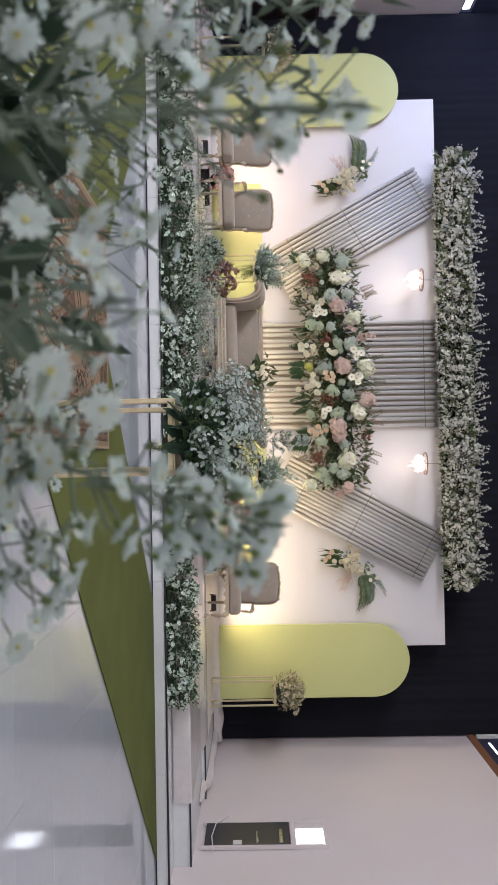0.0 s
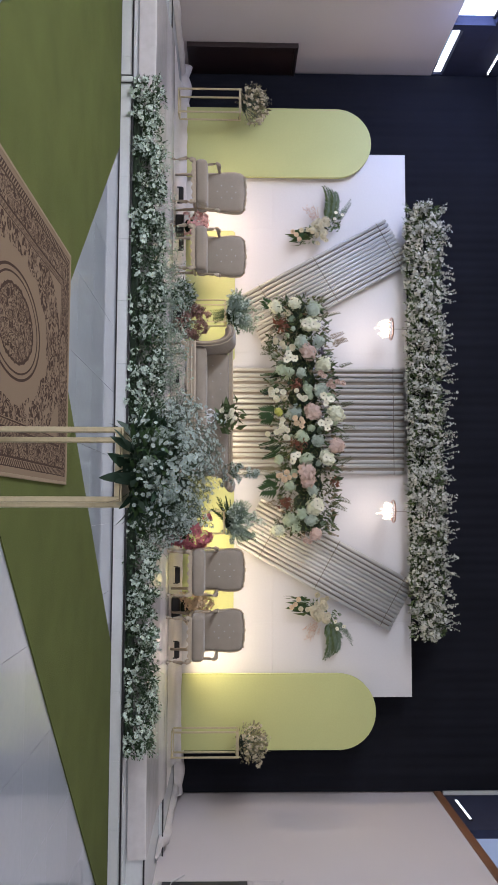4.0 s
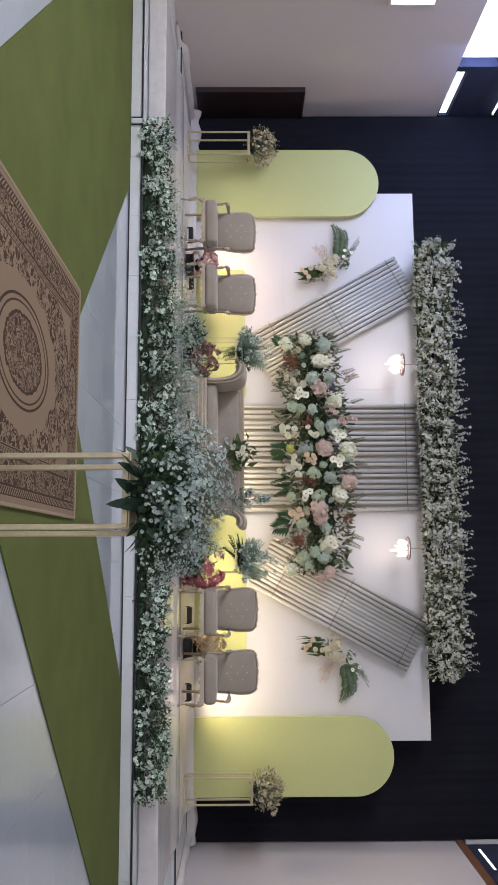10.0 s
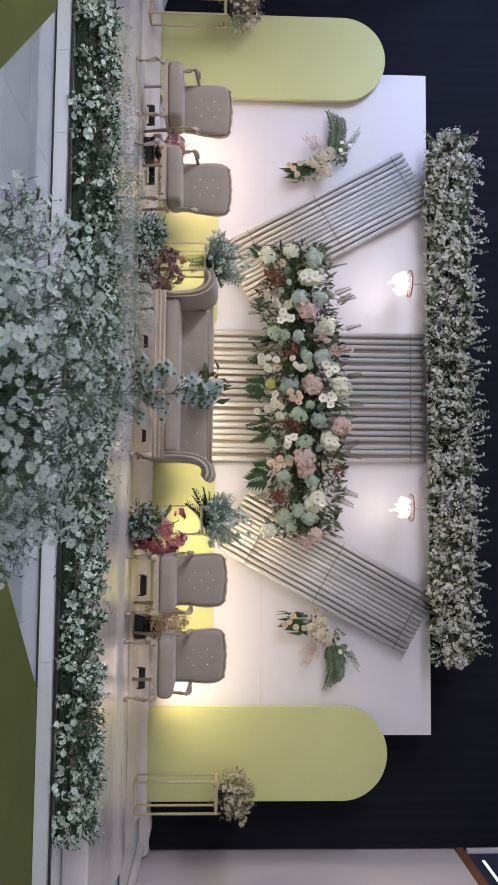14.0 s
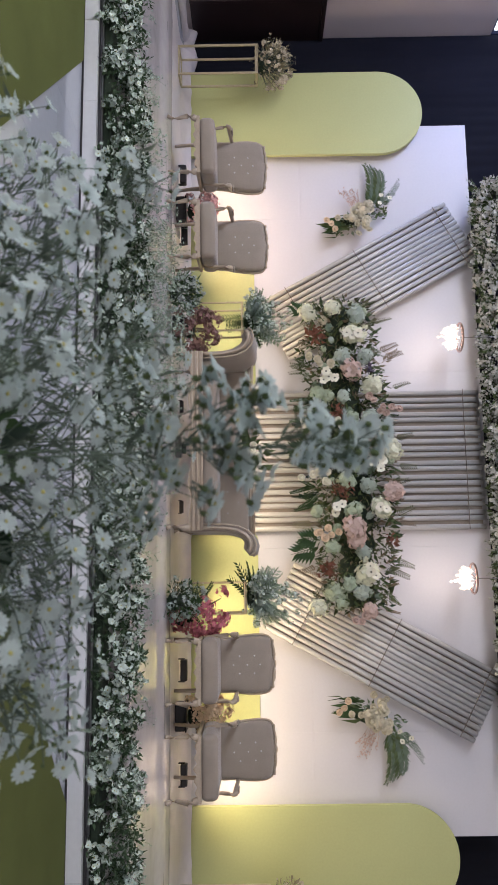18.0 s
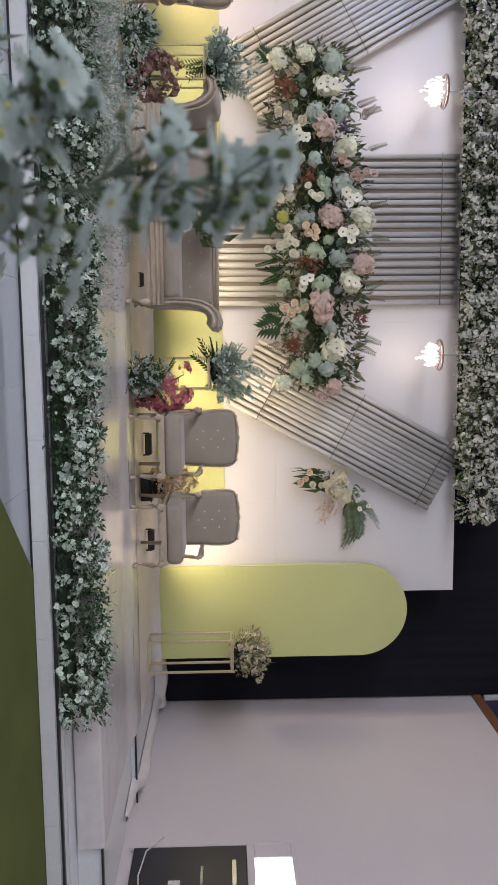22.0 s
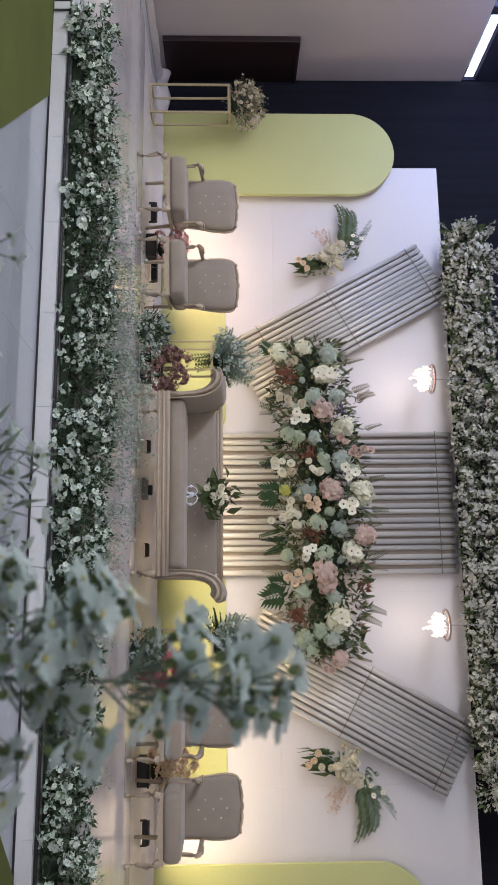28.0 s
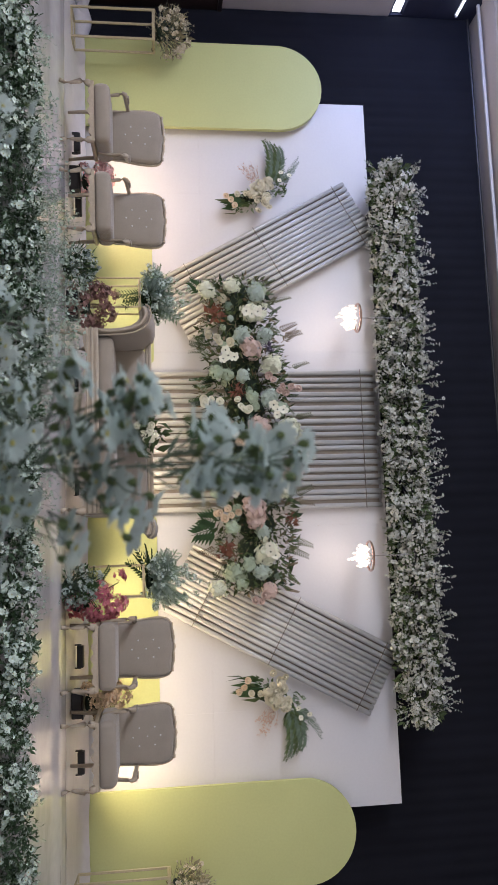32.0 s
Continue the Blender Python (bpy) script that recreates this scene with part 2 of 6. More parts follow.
def box(bm, lo, hi, bevel=0.0, seg=2, m=None):
    c = [(a + b) / 2 for a, b in zip(lo, hi)]
    s = [b - a for a, b in zip(lo, hi)]
    mm = Matrix.Translation(c) @ Matrix.Diagonal((*s, 1))
    got = bmesh.ops.create_cube(bm, size=1, matrix=(m @ mm) if m else mm)
    if bevel:
        edges = list({e for v in got["verts"] for e in v.link_edges})
        bmesh.ops.bevel(bm, geom=edges, offset=bevel, segments=seg, profile=0.5, affect="EDGES")
    return bm


def boxed(name, lo, hi, material, parent=None, bevel=0.0, label="", seg=2):
    return part(name, box(bmesh.new(), lo, hi, bevel, seg), material, parent, label)


def rod(bm, a, b, r, r2=None, n=8):
    a, b = Vector(a), Vector(b)
    d = b - a
    m = Matrix.Translation((a + b) / 2) @ d.to_track_quat("Z", "Y").to_matrix().to_4x4()
    bmesh.ops.create_cone(bm, cap_ends=True, segments=n, radius1=r, radius2=r if r2 is None else r2, depth=d.length, matrix=m)
    return bm


def tube(bm, pts, radii, n=8, squash=1.0):
    """A tube along points, with one radius each."""
    pts = [Vector(p) for p in pts]
    rings = []
    for i, p in enumerate(pts):
        d = (pts[min(i + 1, len(pts) - 1)] - pts[max(i - 1, 0)]).normalized()
        q = d.to_track_quat("Z", "Y")
        r = radii[i] if isinstance(radii, (list, tuple)) else radii
        rings.append([bm.verts.new(p + q @ Vector((r * math.cos(a), r * squash * math.sin(a), 0))) for a in [2 * math.pi * k / n for k in range(n)]])
    for u, v in zip(rings, rings[1:]):
        for k in range(n):
            bm.faces.new((u[k], u[(k + 1) % n], v[(k + 1) % n], v[k]))
    bm.faces.new(rings[0][::-1])
    bm.faces.new(rings[-1])
    return bm


def slab(bm, outline, y0, y1):
    """A board standing in the xz plane, from its outline."""
    a = [bm.verts.new((x, y0, z)) for x, z in outline]
    b = [bm.verts.new((x, y1, z)) for x, z in outline]
    bm.faces.new(a)
    bm.faces.new(b[::-1])
    n = len(a)
    for i in range(n):
        bm.faces.new((a[i], b[i], b[(i + 1) % n], a[(i + 1) % n]))
    bmesh.ops.recalc_face_normals(bm, faces=bm.faces)
    return bm


def flat(bm, outline, z0, z1):
    """A sheet lying in the xy plane, from its outline."""
    a = [bm.verts.new((x, y, z1)) for x, y in outline]
    b = [bm.verts.new((x, y, z0)) for x, y in outline]
    bm.faces.new(a)
    bm.faces.new(b[::-1])
    n = len(a)
    for i in range(n):
        bm.faces.new((a[i], b[i], b[(i + 1) % n], a[(i + 1) % n]))
    bmesh.ops.recalc_face_normals(bm, faces=bm.faces)
    return bm


# ---- plant pieces: (points, faces, material slots) ----
def shape_leaf(length, width, bend=0.15, slot=0):
    v = [(0, 0, 0), (-width / 2, 0.45 * length, bend * length * 0.3), (width / 2, 0.45 * length, bend * length * 0.3), (0, 0.5 * length, 0), (0, length, -bend * length)]
    v[3] = (0, 0.45 * length, bend * length * 0.12)
    return np.array(v, float), [(0, 3, 1), (0, 2, 3), (1, 3, 4), (3, 2, 4)], [slot] * 4


def shape_daisy(r, petals=12, slot=0, eye=1, cup=0.15, fine=True, rng=random, broad=0.195):
    """A daisy facing +z."""
    v, f, s = [], [], []
    for k in range(petals):
        a = 2 * math.pi * k / petals + rng.uniform(-0.1, 0.1)
        lift = cup + rng.uniform(-0.12, 0.12)
        rr = r * rng.uniform(0.88, 1.06)
        w = r * broad
        u, t = np.array([math.cos(a), math.sin(a), 0]), np.array([-math.sin(a), math.cos(a), 0])
        up = np.array([0, 0, 1.0])
        i = len(v)
        v += [u * r * 0.16 - t * w * 0.4, u * r * 0.16 + t * w * 0.4]
        v += [u * rr * 0.65 - t * w + up * rr * lift * 0.6, u * rr * 0.65 + t * w + up * rr * lift * 0.6]
        if fine:
            v += [u * rr * 0.93 - t * w * 0.6 + up * rr * lift * 0.8, u * rr * 0.93 + t * w * 0.6 + up * rr * lift * 0.8, u * rr + up * rr * lift * 0.75]
            f += [(i, i + 1, i + 3, i + 2), (i + 2, i + 3, i + 5, i + 4), (i + 4, i + 5, i + 6)]
            s += [slot] * 3
        else:
            v += [u * rr + up * rr * lift * 0.8]
            f += [(i, i + 1, i + 3, i + 2), (i + 2, i + 3, i + 4)]
            s += [slot] * 2
    i, n = len(v), 6
    for k in range(n):
        a = 2 * math.pi * k / n
        v.append(np.array([math.cos(a) * r * 0.17, math.sin(a) * r * 0.17, r * 0.04]))
    v.append(np.array([0, 0, r * 0.16]))
    for k in range(n):
        f.append((i + k, i + (k + 1) % n, i + n))
        s.append(eye)
    return np.array(v, float), f, s


def joined(pieces):
    v, f, s, n = [], [], [], 0
    for pv, pf, ps in pieces:
        v.append(pv)
        f += [tuple(i + n for i in g) for g in pf]
        s += list(ps)
        n += len(pv)
    return np.concatenate(v), f, s


def moved(piece, m):
    a = np.array(m)
    return piece[0] @ a[:3, :3].T + a[:3, 3], piece[1], piece[2]


def facing(p, d, turn=0.0, size=1.0):
    """A pose at p whose z axis points along d."""
    return Matrix.Translation(p) @ Vector(d).to_track_quat("Z", "Y").to_matrix().to_4x4() @ Matrix.Rotation(turn, 4, "Z") @ Matrix.Scale(size, 4)


def along(p, d, turn=0.0, size=1.0):
    """A pose at p whose y axis points along d, as a leaf grows."""
    return Matrix.Translation(p) @ Vector(d).to_track_quat("Y", "Z").to_matrix().to_4x4() @ Matrix.Rotation(turn, 4, "Y") @ Matrix.Scale(size, 4)


def scattered(name, pieces, materials, parent=None, label="", kind=""):
    """One mesh from many (piece, pose) pairs."""
    counts = {}
    vs, loops, starts, totals, slots = [], [], [], [], []
    n = ln = 0
    for piece, m in pieces:
        key = id(piece)
        if key not in counts:
            counts[key] = (np.concatenate([np.array(g) for g in piece[1]]), np.array([len(g) for g in piece[1]]), np.array(piece[2]))
        fl, ft, fs = counts[key]
        a = np.array(m)
        vs.append(piece[0] @ a[:3, :3].T + a[:3, 3])
        loops.append(fl + n)
        totals.append(ft)
        slots.append(fs)
        n += len(piece[0])
    v, lo, to, sl = np.concatenate(vs), np.concatenate(loops), np.concatenate(totals), np.concatenate(slots)
    me = bpy.data.meshes.new(name)
    me.vertices.add(len(v))
    me.vertices.foreach_set("co", v.ravel())
    me.loops.add(len(lo))
    me.loops.foreach_set("vertex_index", lo)
    me.polygons.add(len(to))
    me.polygons.foreach_set("loop_start", np.concatenate([[0], np.cumsum(to)[:-1]]))
    me.polygons.foreach_set("material_index", sl)
    me.update(calc_edges=True)
    for m in materials:
        me.materials.append(m)
    ob = new(name, me)
    if parent:
        ob.parent = parent
    if label:
        ob["label"] = label
    if kind:
        ob["kind"] = kind
    return ob


def shape_twig(pts, r0, r1, slot=0, n=4):
    pts = [Vector(p) for p in pts]
    v, f = [], []
    for i, p in enumerate(pts):
        d = (pts[min(i + 1, len(pts) - 1)] - pts[max(i - 1, 0)]).normalized()
        q = d.to_track_quat("Z", "Y")
        r = r0 + (r1 - r0) * i / (len(pts) - 1)
        v += [tuple(p + q @ Vector((r * math.cos(2 * math.pi * k / n), r * math.sin(2 * math.pi * k / n), 0))) for k in range(n)]
        if i:
            o = (i - 1) * n
            f += [(o + k, o + (k + 1) % n, o + n + (k + 1) % n, o + n + k) for k in range(n)]
    return np.array(v, float), f, [slot] * len(f)


def shape_hydrangea(r, florets=84, seed=1, slot=0):
    """An uneven dome of small four-petalled florets round +z, with notches between its lobes."""
    g = random.Random(seed)
    bm = bmesh.new()
    bmesh.ops.create_icosphere(bm, subdivisions=1, radius=r * 0.8)
    bm.verts.ensure_lookup_table()
    core = (np.array([v.co[:] for v in bm.verts]), [tuple(v.index for v in f.verts) for f in bm.faces], [slot] * len(bm.faces))
    bm.free()
    out = [core]
    for k in range(florets):
        z = 1 - 1.35 * (k + 0.5) / florets
        a = k * 2.39996 + g.uniform(-0.25, 0.25)
        q = math.sqrt(max(0, 1 - z * z))
        d = Vector((q * math.cos(a), q * math.sin(a), z))
        w = r * g.uniform(0.24, 0.4)
        bulge = 1.02 + 0.42 * noise.noise(d * 1.7 + Vector((seed * 3.1, 0, 0)))
        v = [(0, 0, 0)]
        for i in range(4):
            t = math.pi / 2 * i
            c, s = math.cos(t), math.sin(t)
            v += [(w * 0.5 * c - w * 0.42 * s, w * 0.5 * s + w * 0.42 * c, w * 0.12), (w * c, w * s, w * g.uniform(-0.1, 0.15)), (w * 0.5 * c + w * 0.42 * s, w * 0.5 * s - w * 0.42 * c, w * 0.12)]
        f = [(0, 3 * i + 3, 3 * i + 2, 3 * i + 1) for i in range(4)]
        out.append(moved((np.array(v, float), f, [slot] * 4), facing(d * r * bulge * g.uniform(0.86, 1.06), d + Vector((g.uniform(-0.7, 0.7), g.uniform(-0.7, 0.7), g.uniform(-0.3, 0.6))), g.uniform(0, 3))))
    return joined(out)


def shape_rose(r, seed=1, slot=0, layers=4):
    """Ruffled petals in whorls round +z."""
    g = random.Random(seed)
    v, f = [], []
    for L in range(layers):
        k = (L + 1) / layers
        n = 3 + 2 * L
        for i in range(n):
            a = 2 * math.pi * (i + 0.5 * L) / n + g.uniform(-0.2, 0.2)
            half = math.pi / n * 1.25
            o = len(v)
            for row, (rad, h) in enumerate(((0.12, 0.0), (0.55 * k + 0.12, 0.35 * r), (0.85 * k + 0.15, (0.85 - 0.5 * k) * r * 1.1))):
                for j in (-1, 0, 1):
                    rr = r * rad * (1 + (0.06 if j == 0 else 0)) * g.uniform(0.94, 1.06)
                    v.append((rr * math.cos(a + j * half), rr * math.sin(a + j * half), h + g.uniform(-0.05, 0.05) * r))
            f += [(o + 3 * q + j, o + 3 * q + j + 1, o + 3 * q + j + 4, o + 3 * q + j + 3) for q in (0, 1) for j in (0, 1)]
    o, n = len(v), 7
    for rad, h in ((0.4, 0.35), (0.34, 0.7), (0.16, 0.86)):
        v += [(r * rad * math.cos(2 * math.pi * i / n + h), r * rad * math.sin(2 * math.pi * i / n + h), r * h) for i in range(n)]
    v.append((0, 0, r * 0.8))
    for q in (0, 1):
        f += [(o + n * q + i, o + n * q + (i + 1) % n, o + n * q + n + (i + 1) % n, o + n * q + n + i) for i in range(n)]
    f += [(o + 2 * n + i, o + 2 * n + (i + 1) % n, o + 3 * n) for i in range(n)]
    return np.array(v, float), f, [slot] * len(f)


def shape_monstera(r, lobes=6, slot=0):
    """A deeply cut palm-like leaf along +y."""
    out = [shape_twig([(0, 0, 0), (0, r * 0.6, 0.03 * r), (0, r * 1.5, -0.1 * r)], r * 0.03, r * 0.01, slot)]
    for i in range(lobes):
        t = 0.15 + 0.8 * i / lobes
        w = r * (1.0 - 0.45 * t)
        lf = shape_leaf(w, w * 0.3, 0.18, slot)
        for s in (-1, 1):
            out.append(moved(lf, along((0, t * r * 1.3, 0), (s * (1.1 - 0.5 * t), 0.55 + 0.5 * t, 0.05))))
    return joined(out)


# ---- room ----
X0, X1, Y0, Y1, ZC = -5.2, 5.14, -16.0, 0.62, 5.11
CX = 0.045
STAGE, LAND, STEP = 0.345, 0.295, 0.125
FRONT, MID, BACK = -3.44, -3.03, -1.5


def structure(ob, label, category):
    return tagged(ob, label, category, kind="structure")


floor = structure(boxed("floor", (X0, Y0, -0.12), (X1, Y1, -0.012), M_GROUT), "glossy white tiled hall floor with thin grey joints", "floor")
structure(boxed("ceiling", (X0 - 0.2, Y0 - 0.2, ZC), (X1 + 0.2, Y1 + 0.2, ZC + 0.15), M_CEIL), "beige boarded ceiling above the dark curtain", "ceiling")
structure(boxed("wall_north", (X0 - 0.2, Y1, -0.1), (X1 + 0.2, Y1 + 0.2, ZC), M_WALL), "plain painted wall hidden behind the black curtain", "wall")
structure(boxed("wall_south", (X0 - 0.2, Y0 - 0.2, -0.1), (X1 + 0.2, Y0, ZC), M_WALL), "plain painted hall wall", "wall")
west = structure(boxed("wall_west", (X0 - 0.2, Y0, -0.1), (X0, Y1, 4.04), M_WALL), "warm grey painted side wall below high windows", "wall")
east = structure(boxed("wall_east", (X1, Y0, -0.1), (X1 + 0.2, Y1, 3.9), M_WALL), "warm grey painted side wall with a brown timber rail", "wall")

# boards of the ceiling run across the hall
bm = bmesh.new()
for i in range(24):
    y = 0.1 - 0.32 * i
    box(bm, (X0, y - 0.3, ZC - 0.022), (X1, y, ZC - 0.002))
structure(part("ceiling_boards", bm, M_CEIL), "beige ceiling boards with narrow gaps", "ceiling")
bm = bmesh.new()
box(bm, (X0, 0.16, ZC - 0.06), (X1, 0.2, ZC - 0.025), 0.006)
structure(part("trim_ceiling", bm, mat("pale ceiling edging", (0.6, 0.57, 0.54), 0.5)), "pale edging strip along the ceiling", "trim")

# west clerestory: dark wall with bright openings
bm = bmesh.new()
box(bm, (X0 - 0.2, Y0, 4.6), (X0, Y1, ZC))
WIN_W = [(-0.66, 0.42, 4.2), (-2.1, -0.78, 4.6)] + [(-3.52 - 1.42 * i, -2.2 - 1.42 * i, 4.6) for i in range(8)]
edge = Y1
for y0, y1, zt in WIN_W:
    box(bm, (X0 - 0.2, y1, 4.042), (X0, edge, 4.598))
    if zt < 4.6:
        box(bm, (X0 - 0.2, y0, zt), (X0, y1 - 0.002, 4.597))
    edge = y0
box(bm, (X0 - 0.2, Y0, 4.042), (X0, edge, 4.598))
structure(part("wall_west_upper", bm, M_DARKWALL), "dark upper side wall between bright high windows", "wall")
for i, (y0, y1, zt) in enumerate(WIN_W):
    w = base(f"window_{i + 1}")
    structure(w, "bright daylit high window with a thin dark frame", "window")
    back = 0.02 if zt < 4.6 else 0.12
    boxed("pane", (X0 - back - 0.01, y0 + 0.03, 4.07), (X0 - back, y1 - 0.03, zt - 0.03), M_DAYGLASS, w)
    bm = bmesh.new()
    box(bm, (X0 - 0.14, y0, 4.043), (X0 - 0.09, y1, 4.072), 0.004)
    box(bm, (X0 - 0.14, y0, zt - 0.032), (X0 - 0.09, y1, zt), 0.004)
    part("window_frame", bm, M_BLACK, w)

# glowing bar that stands in for a bright window frame edge on the dark wall
lamp = base("tube_lamp", pose(X0 + 0.03, 0.0, 4.86))
tagged(lamp, "slim glowing bar standing in for a bright window frame edge", "wall lamp")
part("bar_back", box(bmesh.new(), (-0.03, -0.36, -0.02), (-0.012, 0.36, 0.02), 0.004), M_CABLE, lamp)
part("tube", rod(bmesh.new(), (0.0, -0.33, 0), (0.0, 0.33, 0), 0.012), M_DAYGLASS, lamp, "glowing white bar")
for y in (-0.345, 0.345):
    part("end_cap", box(bmesh.new(), (-0.011, y - 0.014, -0.016), (0.016, y + 0.014, 0.016), 0.003), M_CABLE, lamp)

# east side: timber rail, then dim openings
structure(boxed("trim_rail", (X1 - 0.03, Y0, 3.9), (X1 + 0.2, Y1 - 0.2, 4.0), M_TRIM, bevel=0.012), "brown timber rail along the side wall", "trim")
bm = bmesh.new()
box(bm, (X1, Y0, 4.6), (X1 + 0.2, Y1, ZC))
box(bm, (X1, -0.85, 4.0), (X1 + 0.2, Y1, 4.598))
for i in range(7):
    box(bm, (X1, -2.75 - 2.0 * i, 4.0), (X1 + 0.2, -2.6 - 2.0 * i, 4.598))
structure(part("wall_east_upper", bm, M_DARKWALL), "dark upper side wall between dim blue windows", "wall")
for i in range(7):
    y1 = -0.85 if i == 0 else -0.75 - 2.0 * i
    y0 = -2.6 - 2.0 * i
    w = base(f"window_{i + 20}")
    structure(w, "dim blue high window above a timber rail", "window")
    boxed("pane", (X1 + 0.1, y0, 4.02), (X1 + 0.11, y1, 4.58), M_DIMGLASS, w)
    boxed("window_sill", (X1 + 0.02, y0, 4.002), (X1 + 0.14, y1, 4.03), M_BLACK, w, 0.004)
slit = base("wall_vent")
tagged(slit, "slim bright louvre slit on the dark upper wall", "vent")
part("vent_frame", box(bmesh.new(), (X1 - 0.016, -0.57, 4.1), (X1 - 0.004, 0.12, 4.15), 0.003, 1), M_BLACK, slit)
part("vent_slot", box(bmesh.new(), (X1 - 0.02, -0.55, 4.11), (X1 - 0.017, 0.1, 4.138)), M_DOORPANE, slit, "daylit slot")
structure(boxed("trim_post", (X1 - 0.05, 0.3, 4.01), (X1 - 0.005, 0.36, 4.9), mat("pale post paint", (0.6, 0.6, 0.6), 0.5), bevel=0.006), "pale upright post above the timber rail", "trim")

# door on the west wall, half hidden by the stage
d = base("door_1")
structure(d, "dark brown closed timber door behind the stage", "door")
boxed("door_leaf", (X0 + 0.006, -0.26, 0.45), (X0 + 0.05, 0.56, 1.95), M_DOOR, d, 0.006)
bm = bmesh.new()
box(bm, (X0 + 0.004, -0.31, 0.45), (X0 + 0.075, -0.262, 2.0), 0.005)
box(bm, (X0 + 0.004, -0.262, 1.952), (X0 + 0.075, 0.58, 2.0), 0.005)
part("door_frame", bm, M_DOOR, d)

# small bright window low on the west wall
w = base("window_30")
structure(w, "small bright window with a pale frame", "window")
x, y0, y1, z0, z1 = X0, -2.95, -2.06, 2.88, 3.4
boxed("pane", (x + 0.012, y0, z0), (x + 0.03, y1, z1), M_DAYGLASS, w)
bm = bmesh.new()
for a, b in (((y0 - 0.04, z0 - 0.04), (y1 + 0.04, z0)), ((y0 - 0.04, z1), (y1 + 0.04, z1 + 0.04)), ((y0 - 0.04, z0), (y0, z1)), ((y1, z0), (y1 + 0.04, z1))):
    box(bm, (x + 0.004, a[0], a[1]), (x + 0.046, b[0], b[1]), 0.004)
part("window_frame", bm, M_WALL, w)

# side door on the east wall: dark lower leaf, bright glass above
d = base("door_2")
structure(d, "dark side door with a bright glazed upper light", "door")
boxed("door_leaf", (X1 - 0.04, -2.7, LAND + 0.1), (X1 - 0.006, -2.2, 1.28), mat("dark blue door", (0.02, 0.022, 0.035), 0.3), d, 0.004)
boxed("pane", (X1 - 0.036, -2.7, 1.34), (X1 - 0.016, -2.36, 1.63), M_DOORPANE, d)
bm = bmesh.new()
for a, b in (((-2.73, LAND + 0.06), (-2.702, 1.66)), ((-2.198, LAND + 0.06), (-2.17, 1.66)), ((-2.7, 1.282), (-2.2, 1.338)), ((-2.7, 1.632), (-2.2, 1.66)), ((-2.358, 1.34), (-2.2, 1.63))):
    box(bm, (X1 - 0.045, a[0], a[1]), (X1 - 0.006, b[0], b[1]), 0.004)
part("door_frame", bm, M_WALL, d)
part("handle", tube(bmesh.new(), [(X1 - 0.041, -2.66, 0.94), (X1 - 0.075, -2.66, 0.94), (X1 - 0.075, -2.5, 0.94), (X1 - 0.041, -2.5, 0.94)], 0.012, 6), M_CHROME, d, "chrome pull handle")
part("lock_plate", box(bmesh.new(), (X1 - 0.046, -2.69, 0.69), (X1 - 0.041, -2.6, 0.78), 0.002, 1), M_CABLE, d, "white lock plate")
part("cross_bar", box(bmesh.new(), (X1 - 0.062, -2.68, 1.165), (X1 - 0.041, -2.4, 1.2), 0.004), M_CHROME, d, "chrome bar")

# black curtain in pleats
bm = bmesh.new()
nx, nz = 560, 10
zs = [STAGE + 0.005 + (ZC - 0.09 - STAGE) * k / nz for k in range(nz + 1)]
rows = []
for k, z in enumerate(zs):
    row = []
    for i in range(nx + 1):
        x = X0 + 0.02 + (X1 - X0 - 0.04) * i / nx
        f = 0.012 * math.sin(x * 15 + 3.2 * math.sin(x * 1.3)) + 0.006 * math.sin(x * 47 + 1.3 * math.sin(x * 3.1) + 0.5 * k / nz)
        row.append(bm.verts.new((x, 0.42 + f * (0.45 + 0.55 * (1 - k / nz)), z)))
    rows.append(row)
for a, b in zip(rows, rows[1:]):
    for i in range(nx):
        bm.faces.new((a[i], a[i + 1], b[i + 1], b[i]))
curtain = base("curtain")
tagged(curtain, "black pleated stage curtain hanging to the stage floor", "curtain")
part("cloth", bm, M_CURT, curtain, smooth=True)
part("rail", rod(bmesh.new(), (X0 + 0.02, 0.42, ZC - 0.08), (X1 - 0.02, 0.42, ZC - 0.08), 0.018), M_BLACK, curtain)

# ---- stage ----
step_low = structure(boxed("stage_step", (X0, FRONT + 0.012, -0.01), (X1, Y1, STEP - 0.004), M_STEP), "low tiled first step of the stage", "step")
structure(boxed("stage_landing", (X0, MID, STEP - 0.004), (X1, Y1, LAND), M_STEP, bevel=0.004), "pale tiled second step of the stage", "step")
stage = structure(boxed("stage_floor", (X0, BACK, LAND), (X1, Y1, STAGE), M_STEP, bevel=0.004), "raised pale stage floor", "stage")
for name, y, z in (("trim_step_edge", FRONT, STEP), ("trim_landing_edge", MID - 0.012, LAND), ("trim_stage_edge", BACK - 0.012, STAGE)):
    bm = bmesh.new()
    box(bm, (X0, y - 0.004, z - 0.012), (X1, y + 0.036, z + 0.003), 0.003)
    structure(part(name, bm, M_NOSE), "thin black edging strip along a step", "trim")
structure(part("trim_step_foot", box(bmesh.new(), (X0, FRONT - 0.007, 0.0005), (X1, FRONT - 0.001, 0.013)), M_NOSE), "thin black strip along the foot of the first step", "trim")
bm = bmesh.new()
box(bm, (X0, MID - 0.26, STEP - 0.003), (X1, MID - 0.256, STEP + 0.0008))
structure(part("trim_tread_joint", bm, M_GROUT), "fine joint along the tread of the first step", "trim")
